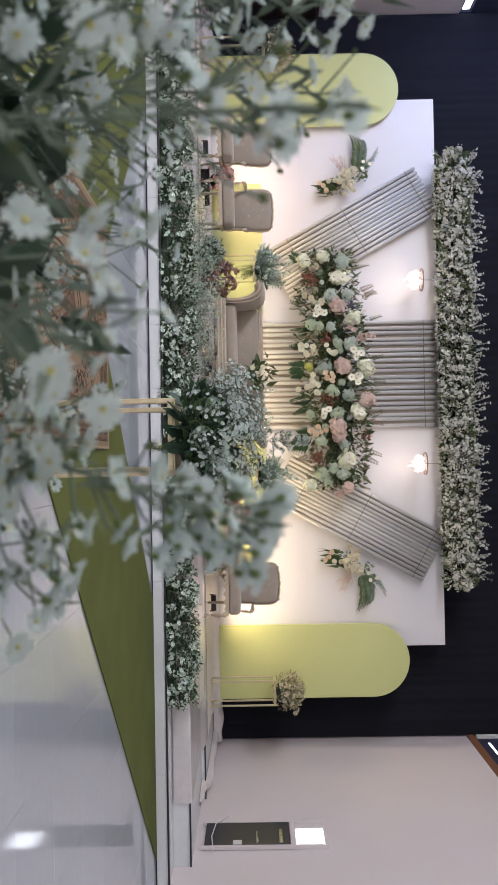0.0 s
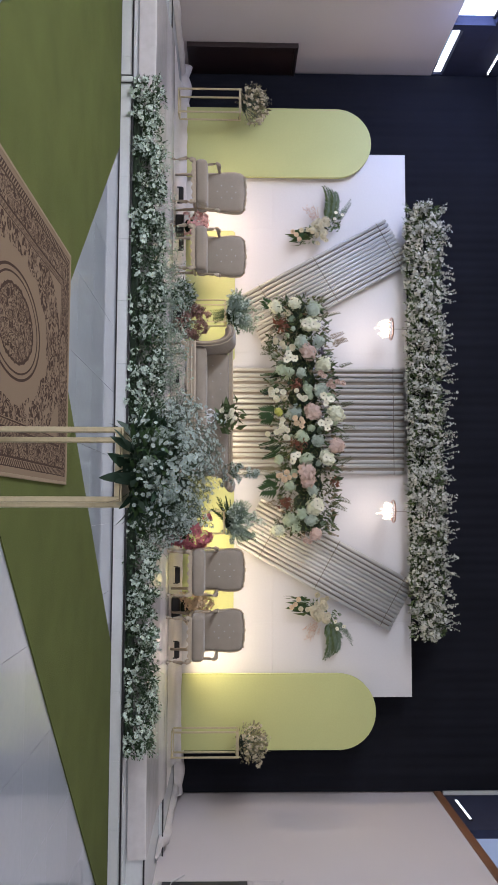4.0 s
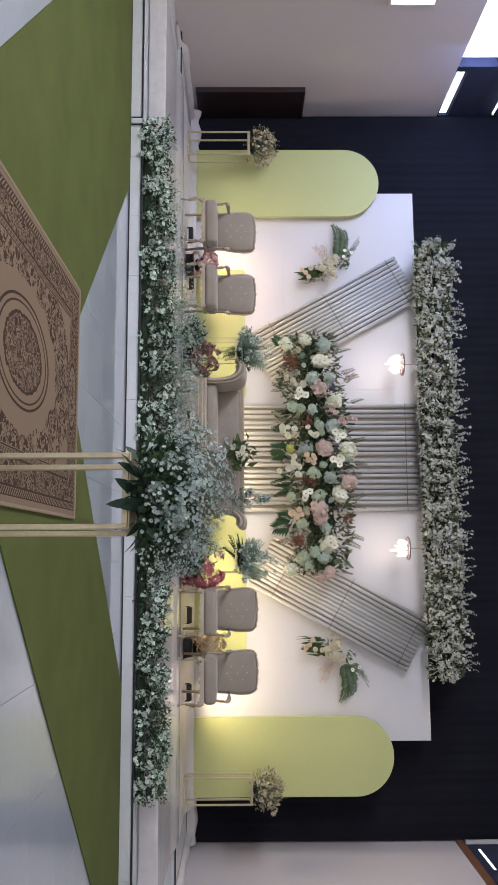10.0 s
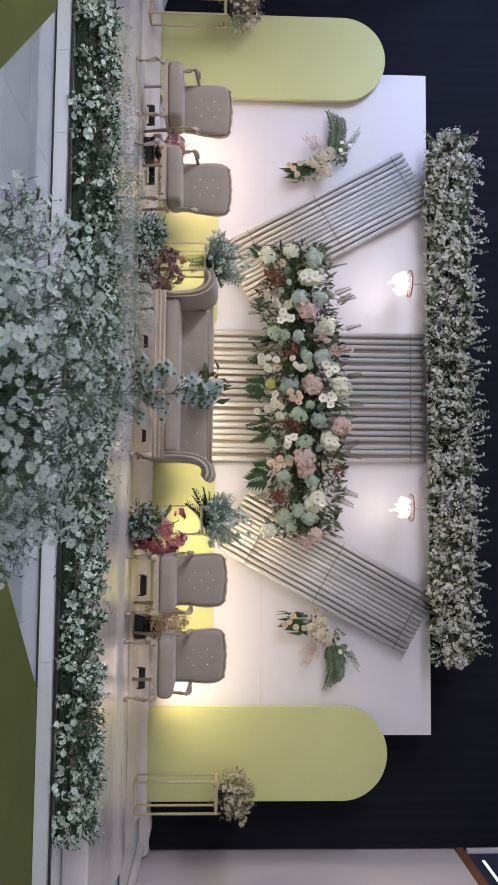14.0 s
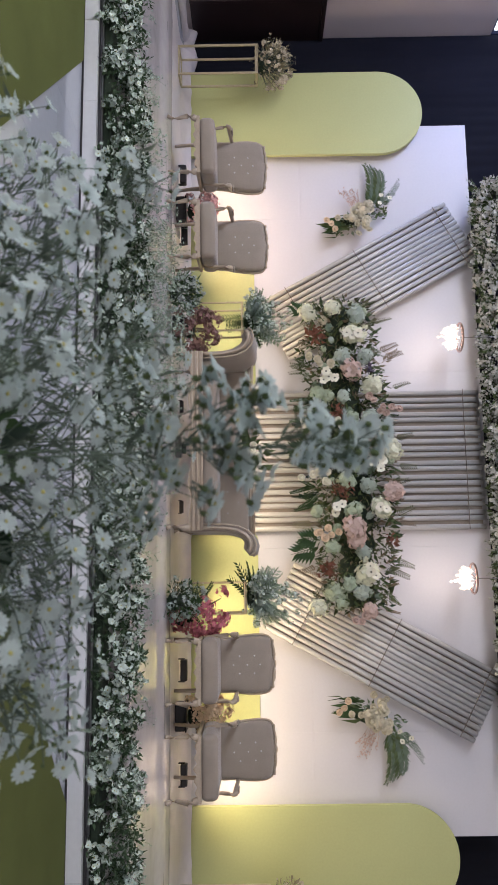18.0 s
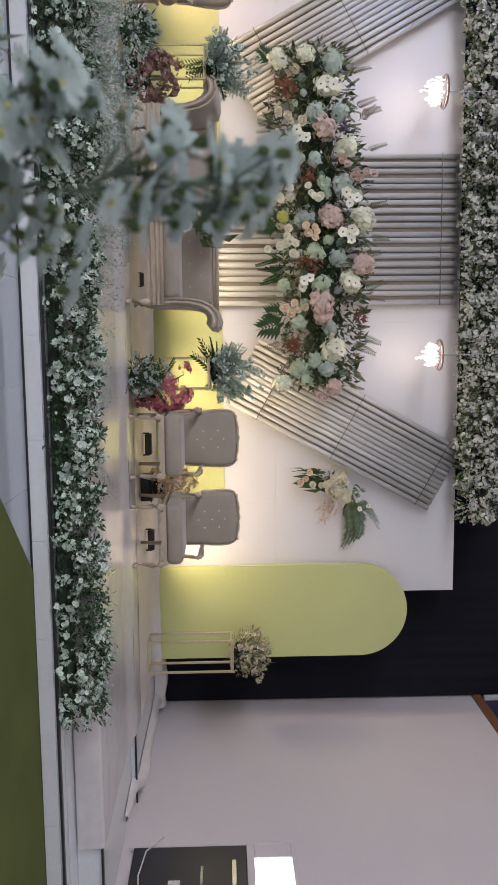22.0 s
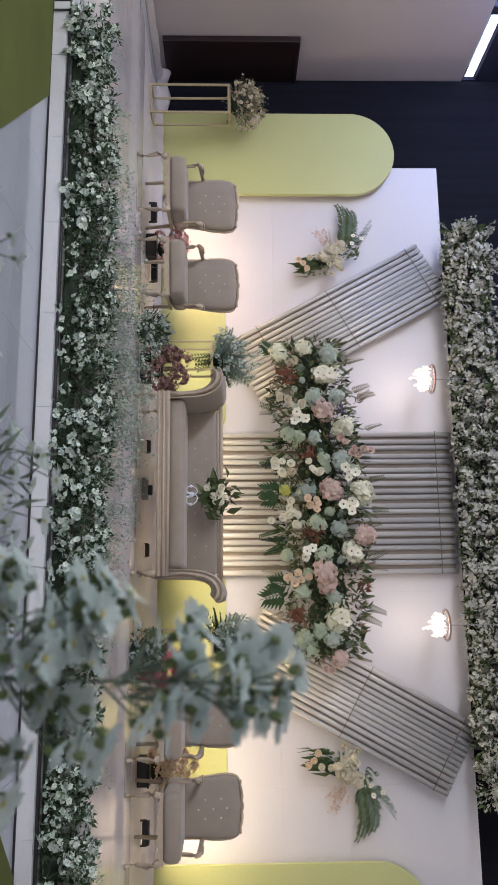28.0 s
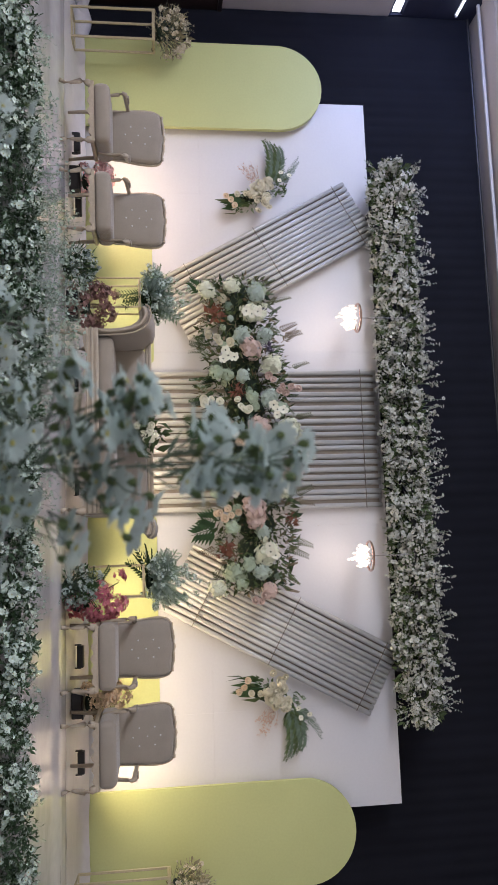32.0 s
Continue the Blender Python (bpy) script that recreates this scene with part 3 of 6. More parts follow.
# white junction cover on the riser of the first step
cover = base("cable_cover", pose(-2.87, FRONT - 0.004, 0.016))
tagged(cover, "small pale cable cover strapped to the step's riser", "cable cover")
part("body", box(bmesh.new(), (-0.028, -0.008, 0.0), (0.028, 0.0, 0.108), 0.003, 1), M_STEP, cover)
for x in (-0.04, 0.036):
    part("strap", box(bmesh.new(), (x, -0.01, 0.0), (x + 0.009, 0.0, 0.108), 0.002, 1), M_NOSE, cover, "black strap")

# shiny pale sheet over the landing, down to the first tread
bm = bmesh.new()
prof = [(MID - 0.022, 0.135), (MID - 0.024, 0.2), (MID - 0.023, 0.285), (MID - 0.019, 0.302), (MID - 0.005, 0.306)] + [(MID + 0.04 + 0.09 * i, 0.3045) for i in range(14)] + [(BACK - 0.2, 0.309), (BACK - 0.1, 0.33), (BACK, 0.349), (BACK + 0.1, 0.3505), (BACK + 0.25, 0.351), (BACK + 0.4, 0.351)]
rows = []
nxs = 190
for i in range(nxs + 1):
    x = -4.62 + 9.14 * i / nxs
    row = []
    for j, (y, z) in enumerate(prof):
        e = 0.007 * noise.noise((x * 1.3, y * 1.6, 3)) + 0.004 * noise.noise((x * 5, y * 4, 1))
        if j > 4:
            e += 0.006 * max(0, noise.noise((x * 2.2 + y * 0.6, y * 9, 6)))
        row.append(bm.verts.new((x + (0.05 * noise.noise((y * 3, i * 0.01, 7)) if i in (0, nxs) else 0), y - (0.004 + abs(e) if j < 3 else 0), z + (abs(e) if j > 2 else 0))))
    rows.append(row)
for a, b in zip(rows, rows[1:]):
    for j in range(len(prof) - 1):
        bm.faces.new((a[j], b[j], b[j + 1], a[j + 1]))
tagged(part("landing_sheet", bm, M_SHEET, smooth=True), "shiny pale grey sheet spread over the stage landing", "cloth")

# white cloth over the stage, drawn up along the foot of the boards
bm = bmesh.new()
prof = [(BACK + 0.34 + 0.05 * i, 0.3535 + 0.003 * (i > 0)) for i in range(4)] + [(BACK + 0.53 + 0.05 * i, 0.3565) for i in range(12)] + [(-0.38, 0.357), (-0.3, 0.366), (-0.24, 0.38), (-0.19, 0.4), (-0.155, 0.425), (-0.135, 0.452)]
rows = []
for i in range(nxs + 1):
    x = -4.62 + 9.14 * i / nxs
    row = []
    for j, (y, z) in enumerate(prof):
        e = 0.006 * noise.noise((x * 1.6, y * 1.6, 3)) + 0.004 * noise.noise((x * 7, y * 6, 1))
        if j > 16:
            e += 0.022 * noise.noise((x * 4.5, j * 0.15, 9))
        row.append(bm.verts.new((x, y - (0.004 + abs(e) if j > 17 else 0), z + abs(e))))
    rows.append(row)
for a, b in zip(rows, rows[1:]):
    for j in range(len(prof) - 1):
        bm.faces.new((a[j], b[j], b[j + 1], a[j + 1]))
tagged(part("stage_cloth", bm, M_CLOTH, smooth=True), "white cloth spread over the stage floor", "cloth")

# rumpled cloth along the side walls
for x, y0, y1 in ((4.98, -2.0, 0.1), (-5.02, -1.9, 0.1)):
    bm = bmesh.new()
    rows = []
    for i in range(31):
        y = y0 + (y1 - y0) * i / 30
        fade = min(1.0, i / 8)
        row = []
        for j in range(9):
            a = math.pi * j / 8
            w = (0.075 + 0.04 * noise.noise((y * 2, 1, 4))) * (0.4 + 0.6 * fade)
            h = (0.06 + 0.05 * abs(noise.noise((y * 3, j * 0.2, 8)))) * (0.3 + 0.7 * fade)
            row.append(bm.verts.new((x - w * math.cos(a), y, (STAGE if y > BACK else LAND) + 0.006 + h * math.sin(a))))
        rows.append(row)
    for a, b in zip(rows, rows[1:]):
        for j in range(8):
            bm.faces.new((a[j], b[j], b[j + 1], a[j + 1]))
    tagged(part("rumpled_cloth", bm, M_CLOTH, smooth=True), "rumpled white cloth along the side wall's foot", "cloth")

# rumpled cloth along the foot of the curtain
for x0, x1 in ((-5.15, -4.3), (4.3, 5.08)):
    bm = bmesh.new()
    rows = []
    for i in range(25):
        x = x0 + (x1 - x0) * i / 24
        row = []
        for j in range(9):
            a = math.pi * j / 8
            w = 0.1 + 0.05 * noise.noise((x * 2.4, 1, 2))
            h = 0.1 + 0.09 * abs(noise.noise((x * 2.6, j * 0.3, 5)))
            row.append(bm.verts.new((x, 0.26 - w * math.cos(a), STAGE + 0.006 + h * math.sin(a))))
        rows.append(row)
    for a, b in zip(rows, rows[1:]):
        for j in range(8):
            bm.faces.new((a[j], b[j], b[j + 1], a[j + 1]))
    tagged(part("rumpled_cloth", bm, M_CLOTH, smooth=True), "rumpled white cloth bunched along the curtain's foot", "cloth")

# ---- hall floor coverings ----
V = [(2.47, -3.448), (4.86, -3.448), (0.05, -8.35), (-4.95, -3.448), (-2.19, -3.448), (0.1, -5.95)]
tagged(part("green_carpet", flat(bmesh.new(), V, 0.001, 0.01), M_CARPET), "plain green carpet runners laid diagonally to the stage", "carpet")


def rug_material():
    m = bpy.data.materials.new("patterned rug pile")
    m.use_nodes = True
    t = m.node_tree
    b = t.nodes["Principled BSDF"]
    b.inputs["Roughness"].default_value, b.inputs["Specular IOR Level"].default_value = 0.95, 0.1
    co = t.nodes.new("ShaderNodeTexCoord")
    sep = t.nodes.new("ShaderNodeSeparateXYZ")
    t.links.new(co.outputs["Object"], sep.inputs[0])

    def op(kind, a, c=None, d=None):
        n = t.nodes.new("ShaderNodeMath")
        n.operation = kind
        for i, v in enumerate((a, c, d)):
            if v is None:
                continue
            if isinstance(v, (int, float)):
                n.inputs[i].default_value = v
            else:
                t.links.new(v, n.inputs[i])
        return n.outputs[0]

    def tex(kind, scale, **kw):
        n = t.nodes.new(kind)
        n.inputs["Scale"].default_value = scale
        for k, v in kw.items():
            n.inputs[k].default_value = v
        t.links.new(co.outputs["Object"], n.inputs["Vector"])
        return n

    ax, ay = op("ABSOLUTE", sep.outputs[0]), op("ABSOLUTE", sep.outputs[1])
    ex, ey = op("SUBTRACT", RUG_W / 2, ax), op("SUBTRACT", RUG_L / 2, ay)
    e = op("MINIMUM", ex, ey)
    rad = op("SQRT", op("ADD", op("POWER", op("DIVIDE", sep.outputs[0], 0.25), 2.0), op("POWER", op("DIVIDE", sep.outputs[1], 0.43), 2.0)))

    def band(v, lo, hi):
        return op("MULTIPLY", op("GREATER_THAN", v, lo), op("LESS_THAN", v, hi))

    def stripes(v, pitch, share):
        return op("LESS_THAN", op("FRACT", op("DIVIDE", v, pitch)), share)

    def curl(scale, folds, share):
        """Scrolling lines, as of leaves and tendrils."""
        n = tex("ShaderNodeTexNoise", scale, Detail=1.0, Distortion=1.4).outputs["Fac"]
        return op("GREATER_THAN", op("ABSOLUTE", op("SUBTRACT", op("FRACT", op("MULTIPLY", n, folds)), 0.5)), 0.5 - share / 2)

    def oval(cx, cy, rx, ry):
        return op("SQRT", op("ADD", op("POWER", op("DIVIDE", op("SUBTRACT", ax, cx), rx), 2.0), op("POWER", op("DIVIDE", op("SUBTRACT", ay, cy), ry), 2.0)))

    fine_curls, curls = curl(15.0, 7.0, 0.5), curl(10.0, 6.0, 0.48)
    buds = op("LESS_THAN", tex("ShaderNodeTexVoronoi", 15.0).outputs["Distance"], 0.33)
    specks = op("GREATER_THAN", tex("ShaderNodeTexVoronoi", 34.0).outputs["Distance"], 0.42)
    run = op("ADD", sep.outputs[0], sep.outputs[1])
    lines = op("MAXIMUM", band(e, 0.072, 0.084), op("MAXIMUM", band(e, 0.205, 0.219), op("MAXIMUM", band(e, 0.25, 0.258), band(e, 0.03, 0.036))))
    rope = op("MAXIMUM", op("MULTIPLY", band(e, 0.036, 0.07), stripes(run, 0.034, 0.55)), op("MULTIPLY", band(e, 0.222, 0.247), stripes(op("SUBTRACT", sep.outputs[0], sep.outputs[1]), 0.026, 0.5)))
    border = op("MULTIPLY", band(e, 0.084, 0.205), op("MAXIMUM", fine_curls, op("MULTIPLY", buds, specks)))
    # ovals set into the middle of both ends
    near = oval(0.0, RUG_L / 2 - 0.16, 0.2, 0.105)
    clear = op("GREATER_THAN", near, 1.12)
    set_in = op("MAXIMUM", band(near, 0.94, 1.08), op("MULTIPLY", op("LESS_THAN", near, 0.86), op("MULTIPLY", fine_curls, specks)))
    # sprays of flowers round the field, and the middle medallion
    wave = op("ADD", rad, op("MULTIPLY", tex("ShaderNodeTexNoise", 6.0).outputs["Fac"], 0.7))
    spray = op("MULTIPLY", op("MULTIPLY", op("GREATER_THAN", e, 0.262), band(wave, 1.88, 2.8)), op("MAXIMUM", op("MULTIPLY", curls, op("GREATER_THAN", tex("ShaderNodeTexNoise", 14.0).outputs["Fac"], 0.41)), op("MULTIPLY", buds, specks)))
    ripple = op("ADD", rad, op("MULTIPLY", tex("ShaderNodeTexNoise", 26.0).outputs["Fac"], 0.12))
    medal = op("MULTIPLY", op("LESS_THAN", ripple, 0.78), op("MAXIMUM", fine_curls, op("MULTIPLY", buds, specks)))
    rings = op("MAXIMUM", band(ripple, 0.78, 0.84), op("MAXIMUM", band(rad, 0.945, 0.985), band(rad, 1.06, 1.115)))
    sides = op("MULTIPLY", clear, op("MAXIMUM", op("MAXIMUM", lines, rope), op("MAXIMUM", border, spray)))
    dark = op("MINIMUM", op("MAXIMUM", op("MAXIMUM", sides, set_in), op("MAXIMUM", medal, rings)), 1.0)
    fuzz = tex("ShaderNodeTexNoise", 240.0).outputs["Fac"]
    mix = t.nodes.new("ShaderNodeMix")
    mix.data_type = "RGBA"
    mix.inputs["A"].default_value, mix.inputs["B"].default_value = (0.208, 0.152, 0.104, 1), (0.045, 0.026, 0.019, 1)
    t.links.new(op("MULTIPLY", dark, op("ADD", 0.7, op("MULTIPLY", fuzz, 0.5))), mix.inputs["Factor"])
    t.links.new(mix.outputs["Result"], b.inputs["Base Color"])
    bu = t.nodes.new("ShaderNodeBump")
    bu.inputs["Strength"].default_value, bu.inputs["Distance"].default_value = 0.5, 0.004
    t.links.new(fuzz, bu.inputs["Height"])
    t.links.new(bu.outputs[0], b.inputs["Normal"])
    return m


RUG_W, RUG_L = 1.47, 2.5
rug = base("patterned_rug", pose(0.34, -5.64 - RUG_L / 2, 0.011))
tagged(rug, "beige and brown patterned rug on the green carpet", "rug")
bm = bmesh.new()
bmesh.ops.create_grid(bm, x_segments=60, y_segments=90, size=0.5, matrix=Matrix.Diagonal((RUG_W, RUG_L, 1, 1)))
for v in bm.verts:
    v.co.z = 0.012 + 0.004 * noise.noise((v.co.x * 3, v.co.y * 3, 0))
part("rug_face", bm, rug_material(), rug)
bm = bmesh.new()
w, l = RUG_W / 2, RUG_L / 2
for lo, hi in (((-w - 0.02, -l - 0.02), (w + 0.02, -l)), ((-w - 0.02, l), (w + 0.02, l + 0.02)), ((-w - 0.02, -l), (-w, l)), ((w, -l), (w + 0.02, l))):
    box(bm, (*lo, 0.0), (*hi, 0.014), 0.004)
part("binding", bm, mat("tan rug binding", (0.25, 0.19, 0.12), 0.9), rug, "tan bound edge")

# ---- backdrop ----
backdrop = base("backdrop")
tagged(backdrop, "tall white painted backdrop boards with thin seams", "backdrop")
cols = [-3.75, -2.66, -0.9, 0.95, 2.77, 3.75]
for a, b in zip(cols, cols[1:]):
    for z0, z1 in ((STAGE + 0.004, 1.66), (1.66, 3.53)):
        boxed("board", (a + 0.0004, 0.0, z0 + 0.0004), (b - 0.0004, 0.03, z1 - 0.0004), M_WHITE, backdrop)
bm = bmesh.new()
for x in (-3.7, -2.66, -0.9, 0.95, 2.77, 3.7):
    box(bm, (x - 0.02, 0.031, STAGE + 0.004), (x + 0.02, 0.07, 3.5))
part("batten", bm, mat("raw timber batten", (0.4, 0.28, 0.16), 0.7), backdrop)


def arch(x0, x1, top, y, name, label):
    r = (x1 - x0) / 2
    out = [(x0, STAGE + 0.006), (x1, STAGE + 0.006)]
    c = (x0 + x1) / 2
    out += [(c + r * math.cos(math.pi * k / 40), top - r + r * math.sin(math.pi * k / 40)) for k in range(41)]
    th = base(name)
    tagged(th, label, "panel")
    part("face", slab(bmesh.new(), out, y, y + 0.05), M_GREEN, th)
    part("stay", box(bmesh.new(), (c - 0.02, y + 0.051, STAGE + 0.006), (c + 0.02, y + 0.085, top - 0.5)), M_WHITE, th)
    return th


arch(-4.35, -3.36, 3.03, -0.12, "arched_panel", "tall lime green arched panel beside the white backdrop")
arch(3.42, 4.4, 3.02, -0.12, "arched_panel", "tall lime green arched panel beside the white backdrop")
for x0, x1 in ((-2.62, -0.78), (0.8, 2.7)):
    r = 0.05
    out = [(x0, STAGE + 0.006), (x1, STAGE + 0.006)]
    out += [(x1 - r + r * math.cos(a), 1.135 - r + r * math.sin(a)) for a in [math.pi / 2 * k / 10 for k in range(11)]]
    out += [(x0 + r - r * math.sin(a), 1.135 - r + r * math.cos(a)) for a in [math.pi / 2 * k / 10 for k in range(11)]]
    low = base("rounded_board")
    tagged(low, "low lime green rounded panel behind the chairs", "panel")
    part("face", slab(bmesh.new(), out, -0.006, -0.003), M_GREEN, low)


def slat_screen(m, length, offsets, ties, label, thick):
    """Rods side by side along z, held by thin cross wires."""
    th = base("rod_screen", m)
    tagged(th, label, "screen", group="rod screens on the backdrop")
    first = None
    for x in offsets:
        if first is None:
            first = part("rod", rod(bmesh.new(), (0, 0, 0), (0, 0, length), thick, n=12), M_ROD, th, smooth=True)
            ob = first
        else:
            ob = new("rod", first.data)
            ob.parent = th
        ob.location = (x, 0, 0)
    lo, hi = min(offsets), max(offsets)
    # Added sheet whose tan colour puts shade into the gaps between the rods.
    part("backing", box(bmesh.new(), (lo - 0.005, thick * 0.6, 0.02), (hi + 0.005, thick * 0.6 + 0.006, length - 0.02)), M_ROD_GAP, th, "tan sheet added to darken the gaps between rods")
    for z in ties:
        part("cross_wire", rod(bmesh.new(), (offsets[0] - 0.03, -thick - 0.003, z), (offsets[-1] + 0.03, -thick - 0.003, z), 0.0042), M_WIRE, th)
    return th


slat_screen(Matrix.Translation((CX, -0.06, STAGE + 0.012)), 3.12, [-0.7 + 1.4 * i / 19 + 0.009 * math.sin(i * 2.7) for i in range(20)], (0.5, 1.8, 2.95), "upright pale taupe rods side by side on the backdrop", 0.026)
SLANT = (-0.34, -0.278, -0.216, -0.156, -0.104, -0.052, 0.0, 0.052, 0.104, 0.156, 0.216, 0.278, 0.34)
for s in (1, -1):
    a, b = Vector((CX + s * 1.37, -0.11, 1.33)), Vector((CX + s * 2.5, -0.11, 3.385))
    ang = math.atan2(b.x - a.x, b.z - a.z)
    slat_screen(Matrix.Translation(a) @ Matrix.Rotation(ang, 4, "Y"), (b - a).length, [s * q for q in SLANT][::s], (0.35, 1.2, 2.2), "slanting pale taupe rods fixed up the white backdrop", 0.0255)


# ---- chandeliers ----
def chandelier(x):
    th = base("chandelier", pose(x, -0.42, 3.22))
    tagged(th, "small lit crystal chandelier hanging from a thin rod", "chandelier", group="chandeliers before the backdrop")
    part("hanging_rod", rod(bmesh.new(), (0, 0, 0.0), (0, 0, 0.5), 0.005), M_STEEL, th)
    part("hanger", box(bmesh.new(), (-0.012, -0.012, 0.5), (0.012, 0.17, 0.524), 0.003, 1), M_BLACK, th)
    R = 0.145
    bm = bmesh.new()
    tube(bm, [(R * math.cos(a), R * math.sin(a), 0) for a in [2 * math.pi * k / 28 for k in range(29)]], 0.011, 6)
    for k in range(4):
        a = math.pi / 2 * k + 0.4
        rod(bm, (0, 0, 0.03), (R * math.cos(a), R * math.sin(a), 0), 0.004, n=5)
    part("ring", bm, M_COPPER, th, "rose gold ring")
    g = random.Random(int(x * 100))
    for k in range(34):
        a = 2.4 * k + g.uniform(-0.2, 0.2)
        q = math.sqrt((k + 0.5) / 34)
        rr = R * (0.15 + 0.72 * q)
        n = max(2, int((1.0 - q * 0.5) * g.uniform(3.5, 8)))
        z, pts, radii = -0.01 - 0.03 * g.random(), [], []
        for j in range(n):
            w = g.uniform(0.006, 0.011) if j < n - 1 else g.uniform(0.01, 0.015)
            px, py = rr * math.cos(a) * (1.05 - 0.1 * abs(j - 1.5)) + g.uniform(-0.008, 0.008), rr * math.sin(a) * (1.05 - 0.1 * abs(j - 1.5))
            pts += [(px, py, z), (px, py, z - 0.012), (px, py, z - 0.028)]
            radii += [0.0012, w, 0.0014]
            z -= 0.032
        bm = tube(bmesh.new(), pts, radii, 6)
        part("crystal_strand", bm, M_CRYSTAL, th)
    for k in range(4):
        a = math.pi / 2 * k
        bm = bmesh.new()
        bmesh.ops.create_icosphere(bm, subdivisions=2, radius=0.026, matrix=pose(0.06 * math.cos(a), 0.06 * math.sin(a), -0.075) @ Matrix.Diagonal((1, 1, 1.4, 1)))
        part("bulb", bm, M_BULB, th, smooth=True)
    data = bpy.data.lights.new("chandelier_light", "POINT")
    data.energy, data.color, data.shadow_soft_size = 4.5, (1.0, 0.82, 0.68), 0.14
    new("chandelier_light", data).matrix_world = pose(x, -0.5, 2.93)


M_CRYSTAL = glow("lit crystal drops", (1.0, 0.88, 0.78), 0.9)
chandelier(-1.15)
chandelier(1.275)


# ---- seats ----
def pad(bm, lo, hi, r, seg=4):
    return box(bm, lo, hi, r, seg)


def rounded(pts, steps=4):
    """A closed smooth curve through points of a plane."""
    n, out = len(pts), []
    for i in range(n):
        a, b, c, d = (Vector(pts[(i + k - 1) % n]) for k in range(4))
        for j in range(steps):
            t = j / steps
            q = 0.5 * (2 * b + (c - a) * t + (2 * a - 5 * b + 4 * c - d) * t * t + (3 * b - a - 3 * c + d) * t ** 3)
            out.append((q.x, q.y))
    return out


def pillow(bm, outline, depth):
    """A padded board in the xz plane, domed to the front."""
    cx, cz = sum(p[0] for p in outline) / len(outline), sum(p[1] for p in outline) / len(outline)
    rings = []
    for k, y in ((1.0, depth * 0.8), (1.0, -depth * 0.3), (0.96, -depth * 0.8), (0.86, -depth * 1.05), (0.5, -depth * 1.25), (0.12, -depth * 1.3)):
        rings.append([bm.verts.new((cx + (x - cx) * k, y, cz + (z - cz) * k)) for x, z in outline])
    n = len(outline)
    for a, b in zip(rings, rings[1:]):
        for i in range(n):
            bm.faces.new((a[i], a[(i + 1) % n], b[(i + 1) % n], b[i]))
    bm.faces.new(rings[0][::-1])
    bm.faces.new(rings[-1])
    bmesh.ops.recalc_face_normals(bm, faces=bm.faces)
    return bm


